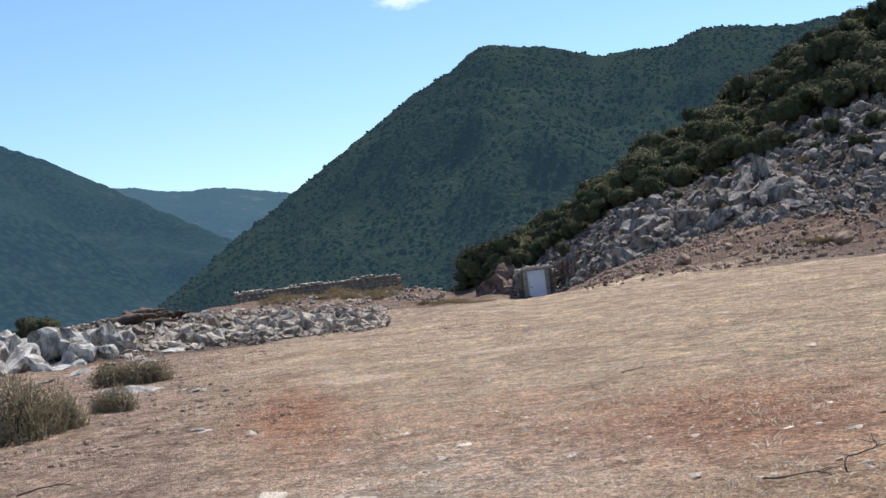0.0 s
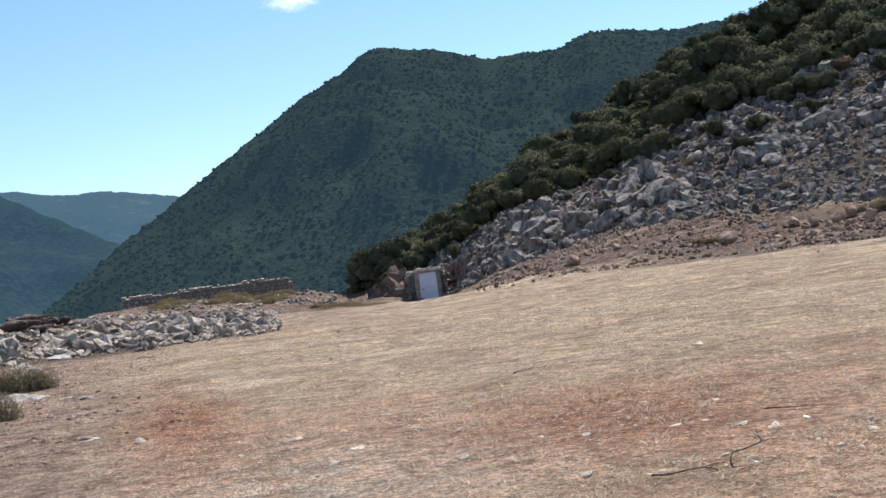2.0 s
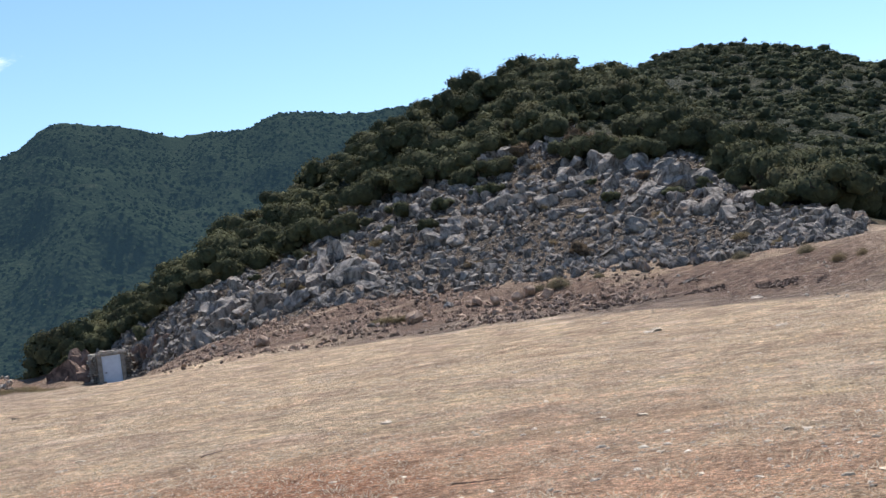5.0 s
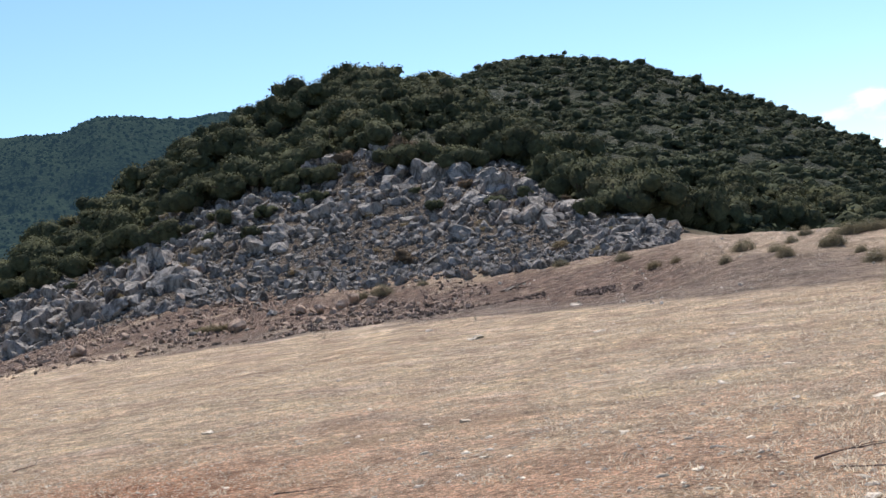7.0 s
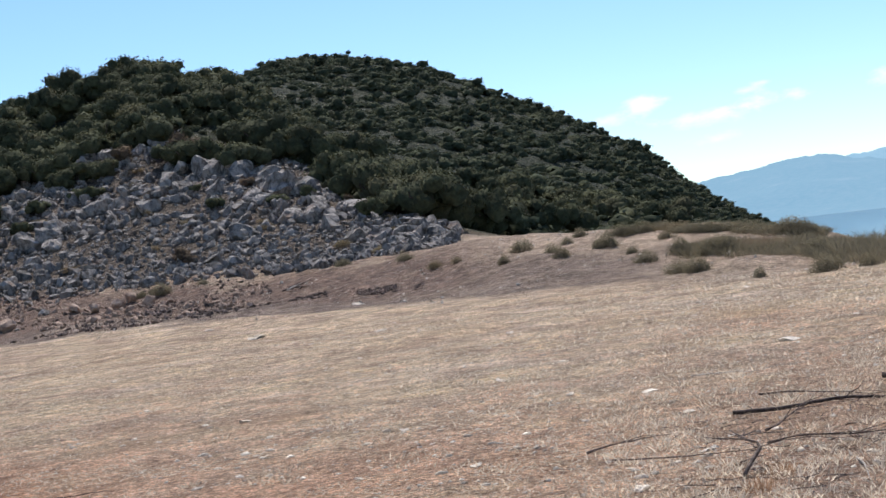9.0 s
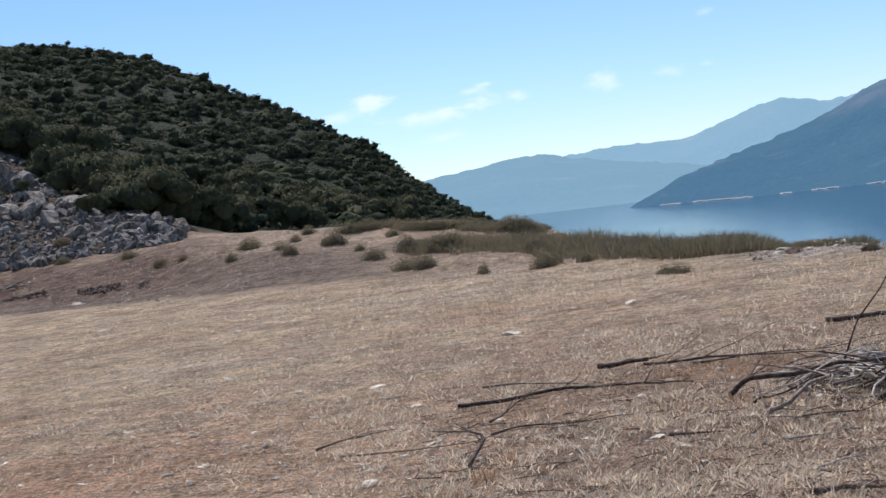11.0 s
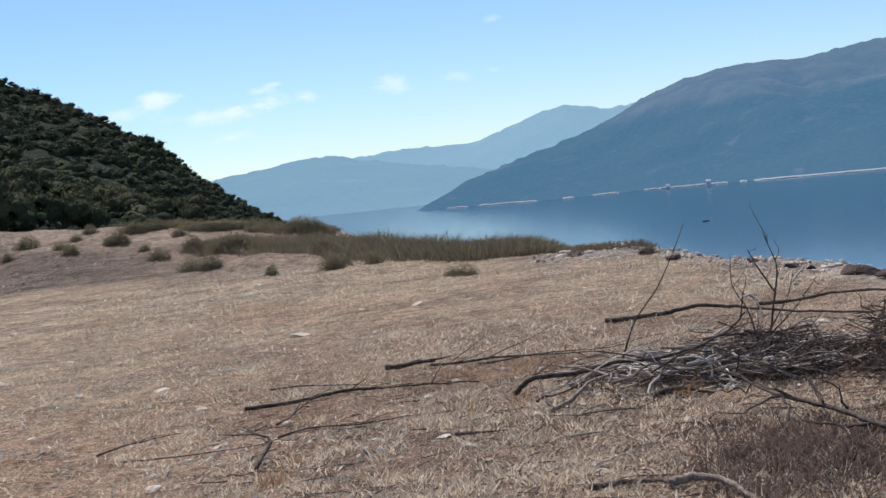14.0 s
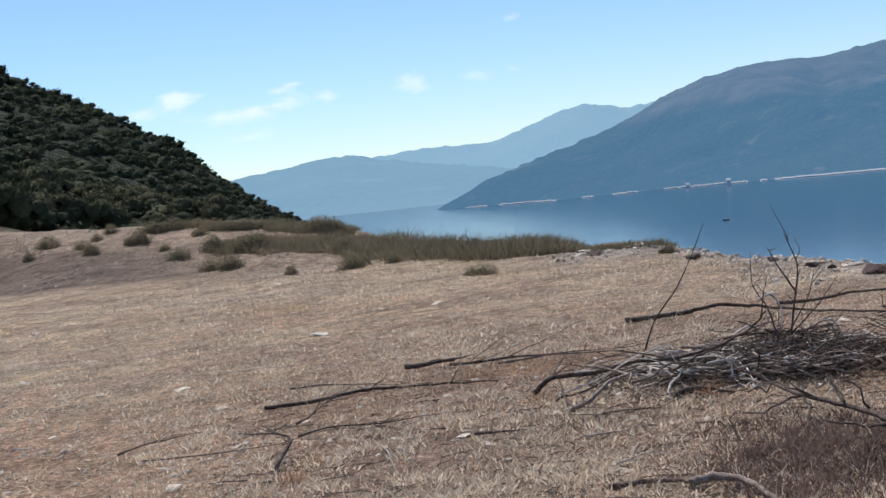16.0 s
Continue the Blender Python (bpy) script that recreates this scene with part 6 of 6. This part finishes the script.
    branch(at(55.6, 8.25, 0.03), at(57.9, 8.15, 0.03), 0.02, g, 0.0, 0.03, 0, BARK)
    branch(at(45.2, 12.9, 0.02), at(47.8, 12.6, 0.03), 0.012, g, 0.01, 0.04, 1, PALE_BARK, "short bleached stick lying in grass")
    branch(at(60.3, 9.2, 0.02), at(61.0, 8.2, 0.03), 0.012, g, 0.0, 0.08, 1, BARK)
    branch(at(60.8, 8.3, 0.02), at(64.2, 8.3, 0.03), 0.013, g, 0.02, 0.05, 1, BARK)
    branch(at(61.5, 7.0, 0.02), at(64.0, 7.1, 0.02), 0.012, g, 0.02, 0.05, 1, PALE_BARK, "short bleached stick lying in grass")
    # first stretch of the field
    branch(at(12.6, 8.5, 0.02), at(15.4, 8.3, 0.04), 0.014, g, 0.02, 0.12, 3, BARK, twig_length=0.2)
    branch(at(16.0, 8.5, 0.02), at(17.2, 8.9, 0.16), 0.011, g, 0.02, 0.15, 6, BARK, twig_length=0.25)
    branch(at(7.2, 16.2, 0.02), at(8.4, 17.0, 0.05), 0.012, g, 0.0, 0.05, 1, BARK, twig_length=0.3)
    branch(at(17.6, 10.9, 0.02), at(19.6, 10.7, 0.04), 0.011, g, 0.0, 0.06, 1, BARK, twig_length=0.2)
    branch(at(-18.6, 12.2, 0.04), at(-16.2, 11.8, 0.1), 0.016, g, 0.04, 0.1, 2, BARK, twig_length=0.3)
    branch(at(40.4, 9.3, 0.02), at(44.0, 9.6, 0.03), 0.014, g, 0.02, 0.05, 2, BARK)


def brushwood_pile():
    g = np.random.default_rng(47)
    for k in range(215):
        u = np.clip(g.normal(size=2), -2.1, 2.1)
        az, r = 67.9 + 3.2 * u[0], 9.65 + 0.3 * u[1]
        h = 0.02 + 0.17 * g.random() ** 1.3 * math.exp(-((az - 69) / 3.2) ** 2)
        a = g.normal(0, 1.0) + radians(-az + 8)
        half = g.uniform(0.14, 0.42) * (1.4 if k < 30 else 1.0)
        c = at(az, r, h)
        d = np.array([math.cos(a), math.sin(a), g.normal(0, 0.25)]) * half
        p, q = c - d, c + d
        p[2], q[2] = max(p[2], float(land(p[0], p[1])) + 0.02), max(q[2], float(land(q[0], q[1])) + 0.02)
        branch(p, q, g.uniform(0.009, 0.019) * (1.25 if k < 16 else 1), g, g.uniform(-0.02, 0.07), g.uniform(0.12, 0.34), g.integers(1, 4), BLEACHED if g.random() < 0.12 else PALE_BARK if g.random() < 0.25 else GREY_BARK if g.random() < 0.4 else BARK, "dry cut branch in a tangled brushwood pile", "brushwood pile", 0.3)
    bent(((67.6, 9.2, 0.03), (68.4, 9.2, 0.05), (69.6, 9.2, 0.1), (70.75, 9.25, 0.16)), 0.032, g, 1, GREY_BARK, "thick grey branch at the front of the pile", 0.3)
    bent(((64.2, 9.35, 0.08), (64.6, 9.2, 0.04), (65.0, 9.0, 0.02)), 0.026, g, 0, PALE_BARK, "short thick grey branch leaning on the pile")
    bent(((68.3, 9.6, 0.52), (68.8, 9.6, 0.56), (69.15, 9.6, 0.44), (69.05, 9.6, 0.3)), 0.011, g, 0, BLEACHED, "pale curled strip of bark in the pile")
    bent(((70.7, 9.5, 0.33), (71.15, 9.5, 0.34), (71.5, 9.5, 0.22), (71.6, 9.5, 0.05)), 0.01, g, 0, BLEACHED, "pale looped switch in the pile")
    bent(((69.8, 9.55, 0.16), (71.2, 9.5, 0.12), (72.7, 9.4, 0.06)), 0.013, g, 0, BLEACHED, "straight bleached stick across the pile")
    tall = "thin upright dry branch sticking out of the pile"
    bent(((63.1, 9.9, 0.1), (63.8, 9.9, 0.4), (64.9, 9.9, 0.61), (65.7, 9.9, 0.85), (66.3, 9.9, 1.07)), 0.009, g, 1, BARK, tall, 0.15)
    bent(((69.2, 9.6, 0.1), (69.8, 9.6, 0.55), (70.0, 9.6, 0.73), (69.5, 9.6, 0.97)), 0.011, g, 8, BARK, tall, 0.12)
    bent(((69.8, 9.6, 0.53), (69.1, 9.6, 0.76), (68.8, 9.6, 0.88)), 0.009, g, 3, BARK, tall, 0.1)
    bent(((68.9, 9.6, 0.2), (68.6, 9.6, 0.45), (68.0, 9.6, 0.61), (68.1, 9.6, 0.85)), 0.008, g, 5, BARK, tall, 0.12)
    bent(((69.4, 9.6, 0.25), (70.6, 9.6, 0.42), (71.5, 9.6, 0.62)), 0.008, g, 5, BARK, tall, 0.14)
    bent(((69.5, 9.6, 0.3), (70.3, 9.6, 0.5), (70.6, 9.6, 0.68)), 0.006, g, 3, BARK, tall, 0.12)
    bent(((73.0, 9.4, 0.1), (74.0, 9.3, 0.4), (75.2, 9.3, 0.62)), 0.01, g, 6, BARK, tall, 0.16)
    out = []
    for k in range(2000):
        az, r, high = 68.9 + g.normal(0, 2.6), 9.65 + g.normal(0, 0.28), 0.22
        if k > 1100:
            az, r, high = 75.2 + g.normal(0, 0.95), 9.0 + g.normal(0, 0.28), 0.42
        c = at(az, r, 0.01 + high * g.random() ** 1.3 * math.exp(-((az - (74.6 if high > 0.3 else 69.8)) / 3) ** 2))
        d = g.normal(size=3) * np.array([1, 1, 0.4])
        d *= g.uniform(0.08, 0.3) / np.linalg.norm(d)
        q = c + d
        q[2] = max(q[2], float(land(q[0], q[1])) + 0.01)
        out.append(stem(crooked(g, c, q, 0.02, 0.25, 4), np.linspace(0.0055, 0.002, 4), 4))
    for k in range(380):
        c = at(g.uniform(44, 76), g.uniform(6.2, 10.8), 0.008)
        a = g.uniform(0, 6.28)
        q = c + np.array([math.cos(a), math.sin(a), 0]) * g.uniform(0.05, 0.28)
        q[2] = float(land(q[0], q[1])) + g.uniform(0.005, 0.03)
        out.append(stem(crooked(g, c, q, 0.005, 0.12, 4), np.linspace(0.0045, 0.002, 4), 4))
    v, f = joined(out)
    tagged(new("fine_twigs", mesh_of("fine_twigs", v, f, (TWIG,))), "tangle of fine dry twigs in the brushwood pile", "twigs", kind="stuff")


lying_branches()
brushwood_pile()


def dry_tuft(az, r, wide, high, g):
    v, f = tuft_mesh("dry_tuft", g, 70, high, wide, 0.0024, None, 0.8)
    ob = new("dry_tuft", mesh_of("dry_tuft", v, f, (RUSTY,)))
    ob.matrix_world = Matrix.Translation(spot(az, r, -0.005))
    return tagged(ob, "rust-coloured tuft of dead grass", "grass tuft", "rusty grass tufts")


RUSTY = leaf_material("rusty_grass", (0.2, 0.11, 0.06), (0.46, 0.28, 0.16), (0.4, 0.2, 0.09), 0.2, 1.0, 0.5)


def weeds():
    """Low dead weeds in front of the brushwood, and dark debris beside the track."""
    g = np.random.default_rng(48)
    out = []
    for k in range(330):
        az, r = 70.6 + g.normal(0, 2.6), 6.85 + g.normal(0, 0.45)
        v, f = tuft_mesh("tuft", g, 22, g.uniform(0.03, 0.1), g.uniform(0.06, 0.16), 0.004, None, 2.2)
        out.append((v + np.array(spot(az, r)), f))
    v, f = joined(out)
    tagged(new("dead_weeds", mesh_of("dead_weeds", v, f, (LEAF_DEAD,))), "low dark brown dead weeds in front of the brushwood", "weeds", kind="stuff")
    for az, r, w, h in ((65.75, 8.8, 0.1, 0.16), (47.6, 7.6, 0.1, 0.12), (48.5, 8.1, 0.12, 0.1), (58.6, 9.1, 0.13, 0.12), (44.0, 7.2, 0.16, 0.12), (46.0, 7.1, 0.13, 0.1), (55.8, 9.2, 0.16, 0.1)):
        dry_tuft(az, r, w, h, g)
    for k in range(9):
        c = at(28.84 + g.normal(0, 0.4), 49.6 + g.normal(0, 0.4), 0.08)
        a = g.uniform(0, 6.28)
        d = np.array([math.cos(a), math.sin(a), g.uniform(0.0, 0.5)]) * g.uniform(0.25, 0.5)
        branch(c - d * np.array([1, 1, 0]), c + d, 0.05, g, 0.05, 0.15, 2, BARK if k % 3 else PALE_BARK, "broken dark branch in debris beside the track", "debris beside the track", 0.3)
    for az, r, length, th in ((-13.0, 55, 1.3, 0.42), (-12.4, 57, 1.1, 0.36), (-13.7, 54, 1.2, 0.4), (-11.5, 58, 1.3, 0.22), (-14.6, 50, 1.6, 0.2), (-12.4, 52, 1.1, 0.3), (-12.9, 56, 0.9, 0.5), (-13.3, 55.5, 1.0, 0.35), (-11.9, 56, 0.8, 0.3)):
        c = at(az, r, th * 0.6)
        a = g.uniform(-1.2, 1.2)
        d = np.array([math.cos(a), math.sin(a), g.normal(0, 0.3)]) * length / 2
        branch(c - d, c + d, th, g, 0.1, 0.3, 3, BARK, "gnarled dark log lying on the rubble", "logs on the rubble", 0.6)


weeds()


# ---- across the lake ----
def far_shore():
    """Pale strips of bare rock at the waterline of the far shore."""
    for a0, a1 in ((56.4, 57.3), (57.8, 60.3), (61.4, 61.9), (62.7, 63.8), (64.9, 68.4), (68.9, 69.2), (69.5, 76.4)):
        az = np.linspace(a0, a1, 40)
        foot = np.interp(az, (55, 60.4, 65, 70.8, 74.6, 110), (2000, 1730, 1670, 1510, 1440, 1400)) - 6
        hi = 0.55 + 0.3 * vnoise(az * 6, az * 0, 3) + 0.3 * vnoise(az * 31, az * 0, 5)
        hi *= np.clip(np.minimum(az - a0, a1 - az) * 6, 0.15, 1)
        x, y = polar(az, foot)
        x2, y2 = polar(az, foot + 12)
        v = np.concatenate([np.stack([x, y, np.full(40, LAKE - 0.5)], 1), np.stack([x, y, LAKE + hi], 1), np.stack([x2, y2, LAKE + hi + 1.0], 1)])
        i = np.arange(39)
        f = np.concatenate([np.stack([i, i + 1, i + 41, i + 40], 1), np.stack([i + 40, i + 41, i + 81, i + 80], 1)])
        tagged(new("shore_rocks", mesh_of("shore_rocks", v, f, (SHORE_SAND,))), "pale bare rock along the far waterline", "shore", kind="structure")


# shore rock and house materials emit a weak blue, as painted haze
SHORE_SAND = hill_material("pale_shore_haze", (0.3, 0.29, 0.27), (0.46, 0.44, 0.4), 0.2, 0.2, HAZE_LIGHT, 0.16)
HOUSE_WALL = hill_material("far_house_wall_haze", (0.5, 0.48, 0.45), (0.6, 0.58, 0.55), 0.5, 0.0, HAZE_LIGHT, 0.16)
HOUSE_ROOF = hill_material("far_house_roof_haze", (0.42, 0.38, 0.35), (0.5, 0.45, 0.41), 0.5, 0.0, HAZE_LIGHT, 0.16)
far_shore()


def far_house(az, r, width, height):
    e = new("house")
    x, y = polar(az, r)
    e.matrix_world = Matrix.Translation((float(x), float(y), LAKE + 1.5)) @ Matrix.Rotation(-radians(az), 4, "Z")
    tagged(e, "small pale house on the far lake shore", "house")
    w = width / 2
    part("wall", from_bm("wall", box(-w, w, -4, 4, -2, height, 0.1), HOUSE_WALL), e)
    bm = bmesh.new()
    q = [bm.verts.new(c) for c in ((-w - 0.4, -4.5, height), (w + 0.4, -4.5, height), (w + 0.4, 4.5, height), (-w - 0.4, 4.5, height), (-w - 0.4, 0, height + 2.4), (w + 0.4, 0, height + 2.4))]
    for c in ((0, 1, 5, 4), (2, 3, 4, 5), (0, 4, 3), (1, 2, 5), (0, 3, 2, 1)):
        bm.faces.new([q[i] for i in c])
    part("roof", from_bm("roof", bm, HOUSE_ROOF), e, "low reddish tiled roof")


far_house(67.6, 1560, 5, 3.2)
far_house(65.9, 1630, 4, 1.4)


def boat(az, r):
    e = new("boat")
    x, y = polar(az, r)
    e.matrix_world = Matrix.Translation((float(x), float(y), LAKE)) @ Matrix.Rotation(-radians(az), 4, "Z") @ Matrix.Scale(0.62, 4)
    tagged(e, "small dark fishing boat out on the lake", "boat")
    n = 13
    t = np.linspace(-1, 1, n)
    half = 0.95 * (1 - np.abs(t) ** 2.4) + 0.03
    rim = 0.75 + 0.35 * t ** 2
    v = np.concatenate([np.stack([t * 3.2, -half, rim], 1), np.stack([t * 2.9, -half * 0.5, np.full(n, -0.2)], 1), np.stack([t * 2.9, half * 0.5, np.full(n, -0.2)], 1), np.stack([t * 3.2, half, rim], 1)])
    i = np.arange(n - 1)
    f = np.concatenate([np.stack([i + k * n, i + 1 + k * n, i + 1 + (k + 1) * n, i + (k + 1) * n], 1) for k in range(3)])
    part("hull", mesh_of("hull", v, f, (HULL,)), e)
    # the cabin takes the house wall's painted haze emission with it
    part("cabin", from_bm("cabin", box(-1.0, 0.2, -0.5, 0.5, 0.1, 1.2, 0.08), HOUSE_WALL), e)


HULL = plain_material("weathered_hull", (0.16, 0.18, 0.2), (0.24, 0.25, 0.26), 2.0, 0.6)
boat(67.33, 790)
